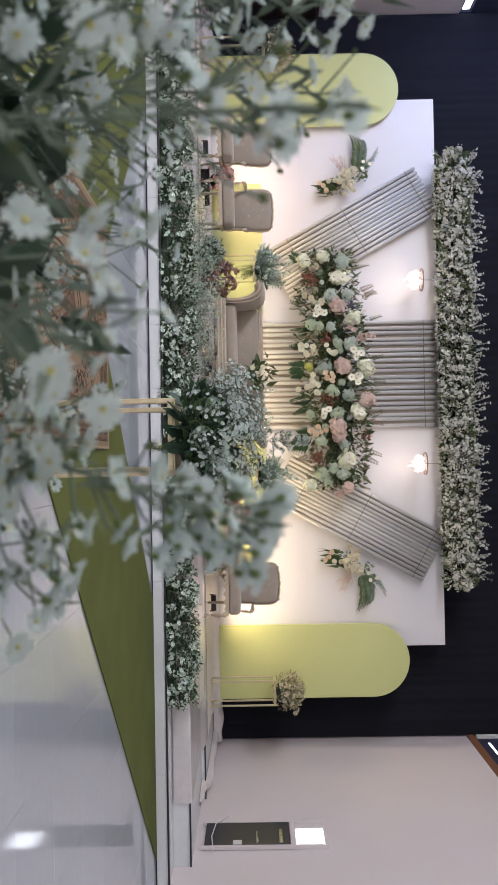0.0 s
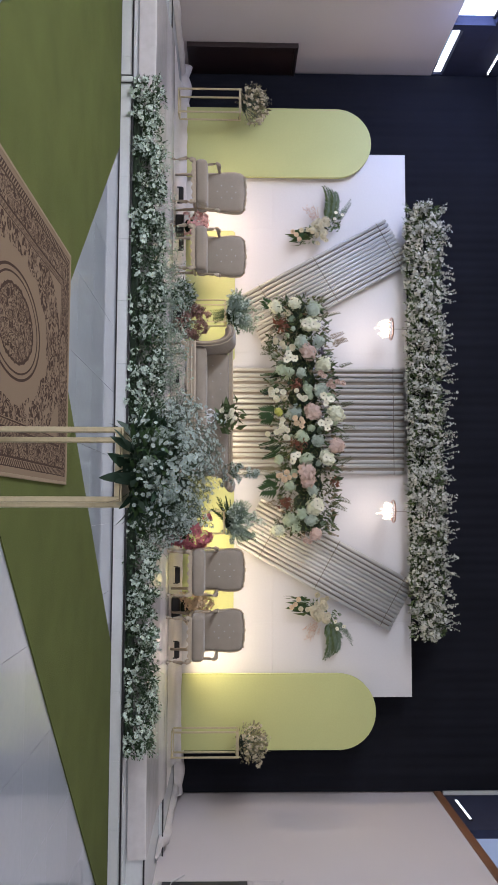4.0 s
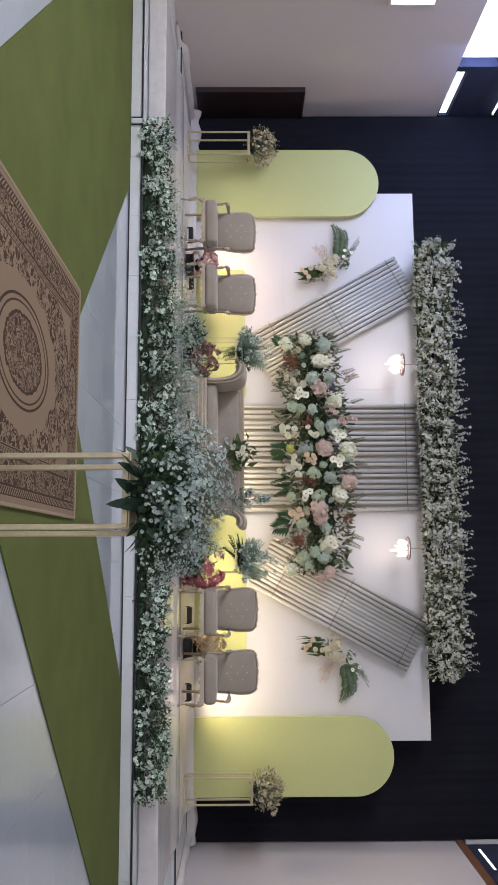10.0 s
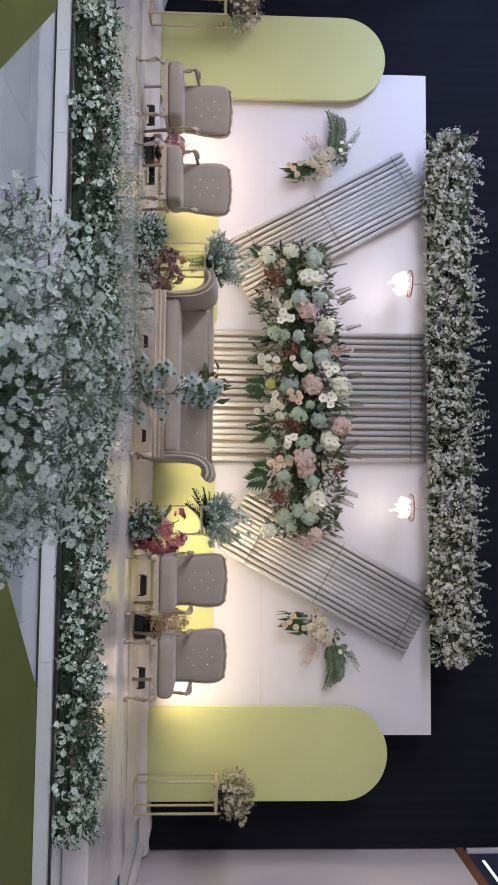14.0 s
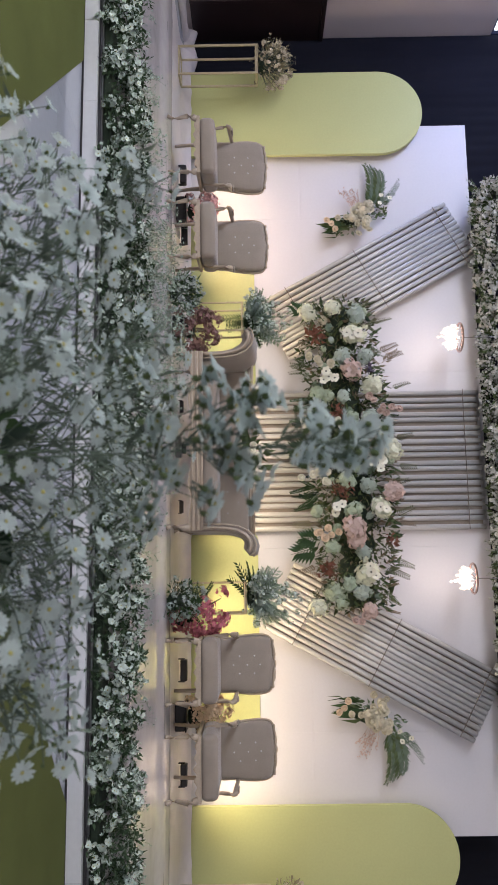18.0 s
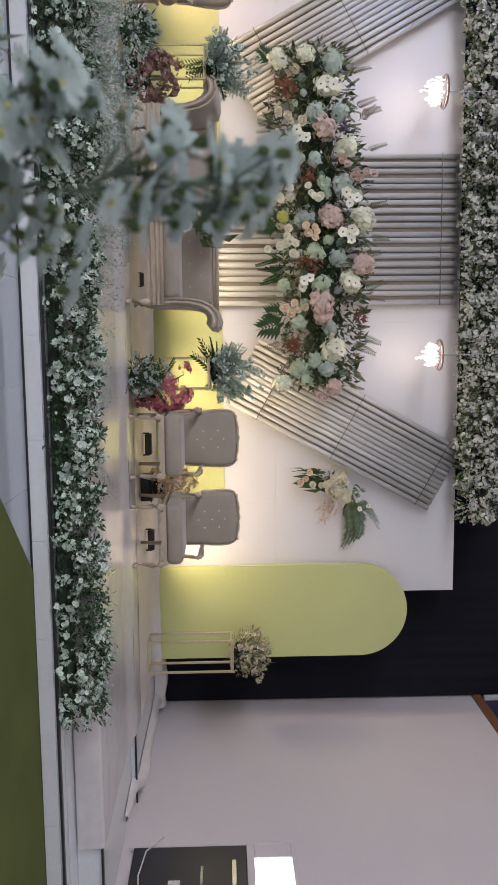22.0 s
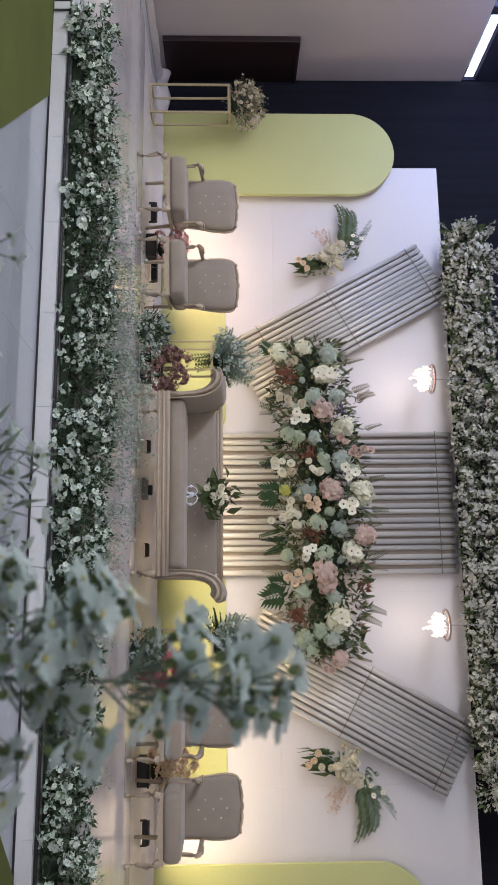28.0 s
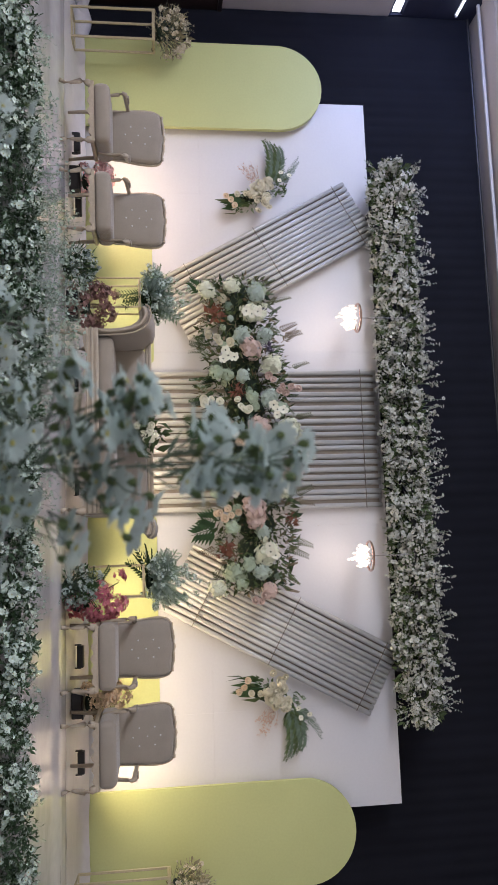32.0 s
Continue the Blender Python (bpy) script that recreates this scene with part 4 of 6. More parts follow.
def armchair():
    th = base("armchair")
    tagged(th, "taupe upholstered armchair with a button back", "chair", group="armchairs on the stage")
    bm = pad(bmesh.new(), (-0.265, -0.56, 0.285), (0.265, 0.02, 0.425), 0.05)
    for v in bm.verts:
        v.co.y -= 0.03 * (1 - (v.co.x / 0.265) ** 2) * (v.co.y < -0.3)
        v.co.z += 0.012 * (1 - (v.co.x / 0.265) ** 2) * (v.co.z > 0.35)
    part("seat", bm, M_FAB, th, smooth=True)
    # shaped back, leaning
    bm = bmesh.new()
    outline = [(-0.19, 0.0), (0.0, 0.0), (0.19, 0.0), (0.215, 0.12), (0.232, 0.25), (0.236, 0.36), (0.21, 0.435), (0.14, 0.452), (0.07, 0.456), (0.0, 0.472), (-0.07, 0.456), (-0.14, 0.452), (-0.21, 0.435), (-0.236, 0.36), (-0.232, 0.25), (-0.215, 0.12)]
    outline = rounded([(x * 1.06, z * 1.11) for x, z in outline])
    pillow(bm, outline, 0.045)
    lean = pose(0, 0.0, 0.39, -10, 0, 0)
    bmesh.ops.transform(bm, matrix=lean, verts=bm.verts)
    back = part("backrest", bm, M_FAB, th, smooth=True)
    bm = bmesh.new()
    tube(bm, [lean @ Vector((x * 1.03, 0.01, z * 1.015)) for x, z in outline + outline[:1]], 0.012, 6)
    part("back_frame", bm, M_FRAME, th, smooth=True)
    bm = bmesh.new()
    tube(bm, [lean @ Vector((0.212 * q, -0.02, 0.502 + 0.024 * (1 - q * q) + 0.004 * math.cos(q * 13))) for q in [k / 12 - 1 for k in range(25)]], [0.009 + 0.007 * abs(math.cos(k * 0.8)) for k in range(25)], 6)
    part("crest", bm, M_FRAME, back, smooth=True)
    bm = bmesh.new()
    tube(bm, [(0.26 * q, -0.562, 0.272 + 0.005 * math.cos(q * 8)) for q in [k / 12 - 1 for k in range(25)]], [0.007 + 0.004 * abs(math.cos(k * 0.9)) for k in range(25)], 6)
    part("carved_edge", bm, M_FRAME, th, smooth=True)
    first = None
    for x, z in ((0, 0.27), (-0.075, 0.2), (0.075, 0.2), (0, 0.145), (-0.075, 0.335), (0.075, 0.335), (0, 0.385)):
        if first is None:
            bm = bmesh.new()
            bmesh.ops.create_icosphere(bm, subdivisions=2, radius=0.0085, matrix=Matrix.Diagonal((1, 0.6, 1, 1)))
            first = ob = part("button", bm, M_BUTTON, back, smooth=True)
        else:
            ob = new("button", first.data)
            ob.parent = back
        ob.matrix_basis = lean @ pose(x, -0.056, z)
    # shaped apron under the seat's front edge
    bm = bmesh.new()
    q = [k / 16 - 1 for k in range(33)]
    out = [(0.262 * t, 0.292) for t in q] + [(0.262 * t, 0.255 - 0.028 * (1 - abs(t)) ** 0.5 * math.cos(t * 9) ** 2 + (0.012 if abs(t) > 0.8 else 0)) for t in q[::-1]]
    slab(bm, out, -0.585, -0.56)
    part("apron", bm, M_FRAME, th)
    bm = bmesh.new()
    box(bm, (-0.262, -0.556, 0.25), (0.262, 0.0, 0.284), 0.01)
    part("seat_frame", bm, M_FRAME, th)
    for s in (-1, 1):
        bm = bmesh.new()
        tube(bm, [(s * 0.236, -0.545, 0.28), (s * 0.252, -0.572, 0.23), (s * 0.258, -0.58, 0.18), (s * 0.246, -0.565, 0.09), (s * 0.246, -0.565, 0.04), (s * 0.258, -0.59, 0.0)], [0.03, 0.029, 0.024, 0.015, 0.0135, 0.019], 8)
        part("leg", bm, M_FRAME, th, smooth=True)
        bm = bmesh.new()
        tube(bm, [(s * 0.22, 0.0, 0.27), (s * 0.22, 0.02, 0.15), (s * 0.225, 0.06, 0.0)], [0.022, 0.018, 0.015], 8)
        part("leg", bm, M_FRAME, th, smooth=True)
        bm = bmesh.new()
        tube(bm, [(s * 0.252, -0.25, 0.3), (s * 0.27, -0.25, 0.4), (s * 0.278, -0.262, 0.5), (s * 0.282, -0.28, 0.535), (s * 0.28, -0.25, 0.556), (s * 0.268, -0.1, 0.562), (s * 0.235, 0.03, 0.575)], [0.02, 0.016, 0.017, 0.021, 0.024, 0.02, 0.016], 8)
        part("armrest", bm, M_FRAME, th, smooth=True)
        part("arm_pad", pad(bmesh.new(), (s * 0.274 - 0.018, -0.22, 0.572), (s * 0.274 + 0.018, -0.09, 0.592), 0.008, 2), M_FAB, th, smooth=True)
    return th


chair = armchair()
chair.matrix_world = pose(2.745, -0.92, STAGE + 0.01, 0, 0, 1)
copy_thing(chair, pose(2.005, -0.92, STAGE + 0.01, 0, 0, -1))
copy_thing(chair, pose(-2.8, -0.92, STAGE + 0.01, 0, 0, 9))
copy_thing(chair, pose(-1.965, -0.92, STAGE + 0.01, 0, 0, 8))


def sofa():
    th = base("sofa", pose(CX, -0.92, STAGE + 0.01))
    tagged(th, "taupe upholstered two-seat sofa with tall outward-curled arms", "sofa")
    bm = pad(bmesh.new(), (-0.735, -0.5, 0.29), (0.735, 0.04, 0.435), 0.05)
    for v in bm.verts:
        v.co.y -= 0.05 * (1 - (v.co.x / 0.735) ** 2) * (v.co.y < -0.3)
    part("seat", bm, M_FAB, th, smooth=True)
    bm = bmesh.new()
    pad(bm, (-0.76, 0.0, 0.2), (0.76, 0.12, 0.705), 0.035)
    bmesh.ops.transform(bm, matrix=pose(0, 0, 0, -5, 0, 0), verts=bm.verts)
    back = part("backrest", bm, M_FAB, th, smooth=True)
    first = None
    for i in range(7):
        for z in (0.5, 0.6):
            x = -0.6 + 0.2 * i + (0.1 if z > 0.55 else 0)
            if x > 0.62:
                continue
            if first is None:
                bm = bmesh.new()
                bmesh.ops.create_icosphere(bm, subdivisions=2, radius=0.008)
                first = ob = part("button", bm, M_BUTTON, back, smooth=True)
            else:
                ob = new("button", first.data)
                ob.parent = back
            ob.location = (x, 0.003 + 0.09 * z, z)
    for z, r in ((0.712, 0.014), (0.738, 0.017)):
        part("top_rail", tube(bmesh.new(), [(-0.84, 0.1, z), (-0.3, 0.1, z), (0, 0.1, z + 0.006), (0.3, 0.1, z), (0.84, 0.1, z)], r, 8), M_FRAME, th, smooth=True)
    # front rail: shallow waves below, three mouldings along it
    bm = bmesh.new()
    q = [k / 24 - 1 for k in range(49)]
    out = [(0.785 * t, 0.3) for t in q] + [(0.785 * t, 0.195 - 0.014 * math.cos(t * 14)) for t in q[::-1]]
    slab(bm, out, -0.57, -0.53)
    part("front_rail", bm, M_FRAME, th)
    for z, y, r in ((0.297, -0.565, 0.016), (0.258, -0.574, 0.011), (0.215, -0.574, 0.008)):
        part("moulding", tube(bmesh.new(), [(-0.785, y, z), (0.785, y, z)], r, 8), M_FRAME, th, smooth=True)
    # arms: upright boards that curl outward at the top
    spine = [(0.765, 0.2), (0.765, 0.42), (0.772, 0.53), (0.79, 0.62), (0.825, 0.69), (0.87, 0.73), (0.915, 0.742), (0.955, 0.732), (0.975, 0.71)]
    thick = [0.03, 0.03, 0.032, 0.036, 0.042, 0.046, 0.05, 0.05, 0.04]
    for s in (-1, 1):
        pts = [Vector((x, 0, z)) for x, z in spine]
        inner, outer = [], []
        for i, p in enumerate(pts):
            d = (pts[min(i + 1, len(pts) - 1)] - pts[max(i - 1, 0)]).normalized()
            n = Vector((-d.z, 0, d.x))
            inner.append(p + n * thick[i])
            outer.append(p - n * thick[i])
        loop = inner + outer[::-1]
        bm = bmesh.new()
        rings = []
        for y in (-0.52, -0.5, -0.3, -0.1, 0.1, 0.15):
            k = 1.0 if -0.51 < y < 0.12 else 0.94
            low = 0.0 if y > -0.3 else 0.03 * (-0.3 - y) / 0.2
            rings.append([bm.verts.new((s * (p.x * k + 0.765 * (1 - k)), y, p.z - low * max(0, (p.z - 0.4) / 0.3))) for p in loop])
        n = len(loop)
        for u, v in zip(rings, rings[1:]):
            for k in range(n):
                bm.faces.new((u[k], u[(k + 1) % n], v[(k + 1) % n], v[k]))
        bm.faces.new(rings[0][::-1])
        bm.faces.new(rings[-1])
        bmesh.ops.recalc_face_normals(bm, faces=bm.faces)
        part("arm", bm, M_FAB, th, smooth=True)
        face = [Vector((s * p.x, -0.53, p.z - 0.022 * max(0, (p.z - 0.4) / 0.3))) for p in pts]
        part("arm_face", tube(bmesh.new(), face, [t * 0.95 for t in thick], 8, 0.45), M_FRAME, th, "champagne painted arm front", smooth=True)
        part("arm_moulding", tube(bmesh.new(), [Vector((s * (p.x - 0.001), -0.538, p.z - 0.022 * max(0, (p.z - 0.4) / 0.3))) for p in inner], 0.008, 6), M_FRAME, th, smooth=True)
        for y in (-0.535, 0.06):
            bm = bmesh.new()
            tube(bm, [(s * 0.745, y, 0.22), (s * 0.765, y - 0.02, 0.15), (s * 0.752, y - 0.012, 0.06), (s * 0.748, y - 0.01, 0.03), (s * 0.762, y - 0.03, 0.0)], [0.036, 0.03, 0.018, 0.016, 0.022], 8)
            part("leg", bm, M_FRAME, th, smooth=True)
    return th


sofa()


# ---- gold stands and flower arrangements ----
def gold_stand(name, m, w, d, h, pole, label, group=""):
    th = base(name, m)
    tagged(th, label, "plant stand", group=group)
    first = None
    for x in (-w, w):
        for y in (-d, d):
            if first is None:
                first = ob = part("pole", box(bmesh.new(), (-pole, -pole, 0), (pole, pole, h), pole * 0.3, 1), M_GOLD, th)
            else:
                ob = new("pole", first.data)
                ob.parent = th
            ob.location = (x, y, 0)
    for name, z in (("base_frame", 0.0), ("top_frame", h - 2 * pole)):
        bm = bmesh.new()
        for s in (-1, 1):
            box(bm, (-w + pole, s * d - pole * 0.9, z), (w - pole, s * d + pole * 0.9, z + 1.8 * pole))
            box(bm, (s * w - pole * 0.9, -d + pole, z), (s * w + pole * 0.9, d - pole, z + 1.8 * pole))
        part(name, bm, M_GOLD, th)
    part("plate", box(bmesh.new(), (-w - pole, -d - pole, h + 0.0005), (w + pole, d + pole, h + 0.008), 0.002, 1), M_GOLD, th)
    return th


g0 = random.Random(11)
DAISY_NEAR = [shape_daisy(1.0, n, 0, 1, c, True, g0) for n, c in ((13, 0.12), (14, 0.28), (12, 0.02), (13, 0.45))]
DAISY_FAR = [shape_daisy(1.0, 7, 0, 1, c, False, g0) for c in (0.1, 0.35)]
BUD = joined([moved(shape_leaf(1.0, 0.5, -0.1, 2), along((0, 0, 0), (math.cos(a) * 0.45, math.sin(a) * 0.45, 1))) for a in [1.05 * k for k in range(6)]])
def shape_bigleaf(width, bend=0.25, slot=0, n=6):
    """A broad pointed leaf along +y, folded along its rib."""
    v, f = [(0, 0, 0)], []
    for k in range(1, n):
        t = k / n
        w = width * 0.5 * math.sin(math.pi * t ** 0.8) ** 0.8
        z = -bend * t * t
        v += [(-w, t, z + 0.18 * w), (0, t, z), (w, t, z + 0.18 * w)]
    v.append((0, 1, -bend))
    f += [(0, 2, 1), (0, 3, 2)]
    for k in range(n - 2):
        o = 1 + 3 * k
        f += [(o, o + 1, o + 4, o + 3), (o + 1, o + 2, o + 5, o + 4)]
    o, e = 1 + 3 * (n - 2), len(v) - 1
    f += [(o, o + 1, e), (o + 1, o + 2, e)]
    return np.array(v, float), f, [slot] * len(f)


BIG = shape_bigleaf(0.36)
NARROW = shape_leaf(1.0, 0.16, 0.2, 0)
BROAD = shape_leaf(1.0, 0.42, 0.25, 0)
CUP = moved(joined([moved(shape_leaf(1.0, 0.55, -0.15, 0), along((0, 0, 0), (math.cos(a), math.sin(a), 0.9))) for a in [1.2566 * k for k in range(5)]]), Matrix())


def daisy_spray(rng, foot, tip, blooms, bloom_r, parent, bare=0.5, spread=1.0):
    """A branching stem with a head of small daisies. Its blossoms are a part of their own."""
    foot, tip = Vector(foot), Vector(tip)
    lean = (tip - foot).normalized()
    height = (tip - foot).length
    bow = Vector((rng.uniform(-1, 1), rng.uniform(-1, 1), 0.3)) * 0.06 * height
    pts = [foot.lerp(tip, t) + bow * math.sin(math.pi * t) for t in (0, 0.25, 0.5, 0.75, 1)]
    stems, heads = [(shape_twig(pts, 0.0012, 0.0006), Matrix())], []
    first = Vector((1, 0, 0)) if abs(lean.x) < 0.8 else Vector((0, 1, 0))
    ax = lean.cross(first).normalized()
    ay = lean.cross(ax)
    for k in range(blooms):
        t = bare + (1 - bare) * ((k + rng.random()) / blooms) ** 0.8
        i = min(3, int(t * 4))
        p = pts[i].lerp(pts[i + 1], t * 4 - i)
        a = k * 2.4 + rng.uniform(-0.5, 0.5)
        side = ax * math.cos(a) + ay * math.sin(a)
        reach = (0.1 * (1 - t) / (1 - bare) + 0.03) * rng.uniform(0.6, 1.25) * spread
        end = p + side * reach * 0.75 + lean * reach * rng.uniform(0.5, 1.0)
        mid = p.lerp(end, 0.5) + side.cross(lean) * reach * rng.uniform(-0.12, 0.12) + lean * reach * 0.05
        stems.append((shape_twig([p, mid, end], 0.0007, 0.0004, 0, 3), Matrix()))
        face = (side * 0.7 + lean * 0.9 + Vector((rng.uniform(-0.5, 0.5), rng.uniform(-0.5, 0.5), rng.uniform(-0.1, 0.6)))).normalized()
        r = bloom_r * rng.uniform(0.75, 1.15)
        if rng.random() < 0.88:
            heads.append((rng.choice(DAISY_NEAR), facing(end, face, rng.uniform(0, 6), r)))
        heads.append((BUD, facing(end - face * r * 0.5, face, rng.uniform(0, 6), r * 0.5)))
        for j in range(2):
            q = p.lerp(end, rng.uniform(0.1, 0.8))
            stems.append((NARROW, along(q, side * rng.uniform(-0.5, 1) + lean * 0.6 + Vector((rng.uniform(-1, 1), rng.uniform(-1, 1), 0)) * 0.6, rng.uniform(0, 6), rng.uniform(0.01, 0.026))))
        if rng.random() < 0.55:
            q = p.lerp(end, 0.5)
            t2 = q + (side.cross(lean) * rng.choice((-1, 1)) + lean).normalized() * (reach * 0.4 + 0.012)
            stems.append((shape_twig([q, t2], 0.0006, 0.0004, 0, 3), Matrix()))
            if rng.random() < 0.7:
                heads.append((rng.choice(DAISY_NEAR), facing(t2, (face + side * 0.3), rng.uniform(0, 6), r * 0.9)))
            heads.append((BUD, facing(t2 - face * r * 0.4, face, 0, r * 0.45)))
    st = scattered("spray", stems, [M_STEM], parent)
    scattered("blossoms", heads, [M_PETAL, M_EYE, M_LEAF2], st, "small white daisies with yellow eyes")
    return st


def lead_spray(rng, foot, tip, branches, bloom_r, parent, full=True):
    """One tall straight stem; short side branches end in tight heads that look up and outward."""
    foot, tip = Vector(foot), Vector(tip)
    pts = [foot, foot.lerp(tip, 0.5) + Vector((0.004, 0.006, 0)), tip]
    stems, heads = [(shape_twig(pts, 0.0009, 0.0006, 0, 6), Matrix())], []
    lean = (tip - foot).normalized()
    length = (tip - foot).length
    more = [(dx * rng.uniform(0.5, 1.1) + rng.uniform(-0.006, 0.006), dz - rng.uniform(0.0, 0.014), n) for dx, dz, n in branches]
    for dx, dz, n in list(branches) + more:
        end = tip + Vector((dx, rng.uniform(-0.012, 0.03), dz))
        back = min(length * 0.9, -dz + 0.012 + abs(dx) * 1.1)
        p = tip - lean * back
        side = Vector((end.x - p.x, end.y - p.y, 0))
        mid = p.lerp(end, 0.55) + side * 0.22
        stems.append((shape_twig([p, mid, end], 0.0006, 0.0004, 0, 4), Matrix()))
        for j in range(n + 1 if full else max(1, n - 1)):
            off = Vector((rng.uniform(-1, 1), rng.uniform(-1, 1), rng.uniform(-0.8, 0.5))) * bloom_r * (0.0 if j == 0 else 1.35)
            q = end + off
            face = (side.normalized() * 0.55 + Vector((rng.uniform(-0.4, 0.4), rng.uniform(0.0, 0.8), 0.9))).normalized()
            r = bloom_r * rng.uniform(0.85, 1.12)
            if j:
                stems.append((shape_twig([p.lerp(end, 0.7), q - face * r * 0.4], 0.0005, 0.0004, 0, 3), Matrix()))
            if full or rng.random() < 0.65:
                heads.append((rng.choice(DAISY_NEAR), facing(q, face, rng.uniform(0, 6), r)))
            heads.append((BUD, facing(q - face * r * 0.62, face, rng.uniform(0, 6), r * 0.72)))
        for j in range(2):
            q = p.lerp(mid, rng.uniform(0.0, 1.0))
            stems.append((NARROW, along(q, side.normalized() * rng.uniform(-0.4, 1) + Vector((rng.uniform(-0.7, 0.7), rng.uniform(-0.7, 0.7), 0.9)), rng.uniform(0, 6), rng.uniform(0.006, 0.017))))
    st = scattered("spray", stems, [M_STEM], parent)
    scattered("blossoms", heads, [M_PETAL, M_EYE, M_LEAF2], st, "small white daisies with green cups")
    return st


LEAD = ((-0.007, 0.0, 2), (-0.012, -0.015, 2), (0.004, -0.008, 2), (0.011, -0.019, 2), (-0.022, -0.042, 2), (-0.013, -0.031, 1), (0.017, -0.044, 2), (0.006, -0.058, 1),
        (-0.042, -0.084, 3), (-0.032, -0.075, 2), (-0.035, -0.1, 3), (-0.018, -0.099, 3), (0.02, -0.083, 2), (0.03, -0.09, 1), (0.012, -0.115, 3), (-0.012, -0.125, 3), (-0.05, -0.13, 3), (0.045, -0.125, 3), (0.03, -0.15, 3), (-0.03, -0.155, 3), (0.0, -0.165, 3), (0.06, -0.17, 3), (-0.06, -0.175, 3))


FLORET = shape_daisy(1.0, 5, 0, 1, 0.3, True, g0, 0.46)


def bunch(p, d, size, r, flowers, bl, lv, petal=0.4):
    """A loose head of florets round a point, with leaves behind it."""
    for k in range(flowers):
        n = (Vector((r.gauss(0, 1), r.gauss(0, 1), r.gauss(0, 1))).normalized() + Vector(d) * 0.7).normalized()
        q = p + n * size * r.uniform(0.55, 1.1)
        bl.append((FLORET if k % 3 else CUP, facing(q, n + Vector((r.uniform(-0.5, 0.5), r.uniform(-0.5, 0.5), r.uniform(-0.3, 0.5))), r.uniform(0, 6), size * petal * r.uniform(0.7, 1.2))))
    for k in range(flowers // 2 + 2):
        n = Vector((r.gauss(0, 1), r.gauss(0, 1), r.gauss(0, 1))).normalized()
        lv.append((BROAD if k % 2 else NARROW, along(p - Vector(d) * size * 0.4, n + Vector(d) * 0.5, r.uniform(0, 6), size * r.uniform(0.8, 1.7))))


def tall_bouquet(name, x, y, z, radius, height, droop, sprays, seed, label, tall=(), bloom_r=0.0092, extra=()):
    """Daisy sprays in a low bowl with a collar of broad dark leaves."""
    rng = random.Random(seed)
    th = base(name, pose(x, y, z))
    tagged(th, label, "flower arrangement", group="daisy arrangements on gold stands")
    bm = bmesh.new()
    bmesh.ops.create_icosphere(bm, subdivisions=3, radius=1, matrix=pose(0, 0, 0.07) @ Matrix.Diagonal((radius * 0.42, radius * 0.42, 0.07, 1)))
    part("floral_foam", bm, M_FOAM, th, smooth=True)
    for k in range(34):
        a = 2.4 * k
        up = rng.uniform(-0.45, 0.4)
        turn, size = rng.uniform(-0.6, 0.6), radius * rng.uniform(0.3, 0.46)
        if abs(math.cos(a)) < 0.62:
            scattered("collar_leaf", [(BIG, along((0.06 * math.cos(a), 0.07 * math.sin(a), 0.07), (0.75 * math.cos(a), math.sin(a), up - 0.5), turn, size * 0.85))], [M_DEEP], th)
    for k in range(13):
        a = radians(190 + 160 * k / 12 + rng.uniform(-8, 8))
        scattered("collar_leaf", [(BIG, along((0.13 * math.cos(a), 0.14 * math.sin(a), 0.02 + 0.03 * (k % 3)), (0.9 * math.cos(a), 0.5 * math.sin(a), rng.uniform(-1.0, -0.1)), rng.uniform(-0.7, 0.7), rng.uniform(0.085, 0.12)))], [M_DEEP], th)
    inner = []
    for k in range(1100):
        a, q = rng.uniform(0, 6.283), math.sqrt(rng.random())
        p = Vector((math.cos(a) * q * radius * 0.68, math.sin(a) * q * radius * 0.8, 0.03 + rng.random() * height * 0.62 * (1 - 0.5 * q)))
        inner.append((BROAD if k % 3 else NARROW, along(p, (math.cos(a) + rng.uniform(-1, 1), math.sin(a) + rng.uniform(-1, 1), rng.uniform(-0.2, 1)), rng.uniform(0, 6), rng.uniform(0.03, 0.07))))
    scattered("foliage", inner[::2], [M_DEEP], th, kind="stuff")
    scattered("foliage", inner[1::2], [M_LEAF], th, kind="stuff")
    hyd = shape_hydrangea(1.0, 110, 3)
    for k in range(8):
        a = 2.4 * k + 0.4
        d = Vector((math.cos(a), math.sin(a), rng.uniform(0.05, 0.7)))
        scattered("hydrangea", [(hyd, facing(Vector((0, 0, 0.09)) + d * radius * 0.5, d, k, radius * rng.uniform(0.11, 0.17)))], [M_MIST], th, kind="stuff")
    for k in range(sprays):
        a = 2.4 * k + rng.uniform(-0.3, 0.3)
        q = math.sqrt((k + 0.5) / sprays)
        top = height * (1 - droop * q * q) * rng.uniform(0.72, 1.04) * (1 - 0.3 * q * (max(0, -math.sin(a)) + max(0, math.cos(a))) * (droop > 0.4))
        rr = radius * q * rng.uniform(0.85, 1.05)
        daisy_spray(rng, (math.cos(a) * q * 0.06, math.sin(a) * q * 0.06, 0.08), (math.cos(a) * rr, math.sin(a) * rr, top), 14, bloom_r, th)
    for ex, ey, ez in extra:
        daisy_spray(rng, (ex * 0.2, ey * 0.3, 0.08), (ex, ey, ez), 28, bloom_r, th, 0.4, 0.8)
    for fx, fy, tx, ty, tz, grow, r in tall:
        lead_spray(rng, (fx, fy, 0.08), (tx, ty, tz), [(dx * grow, dz * grow, n) for dx, dz, n in LEAD], r, th, grow <= 0.8)
    # loose sprays that hang over both sides of the bowl
    side = random.Random(seed + 50)
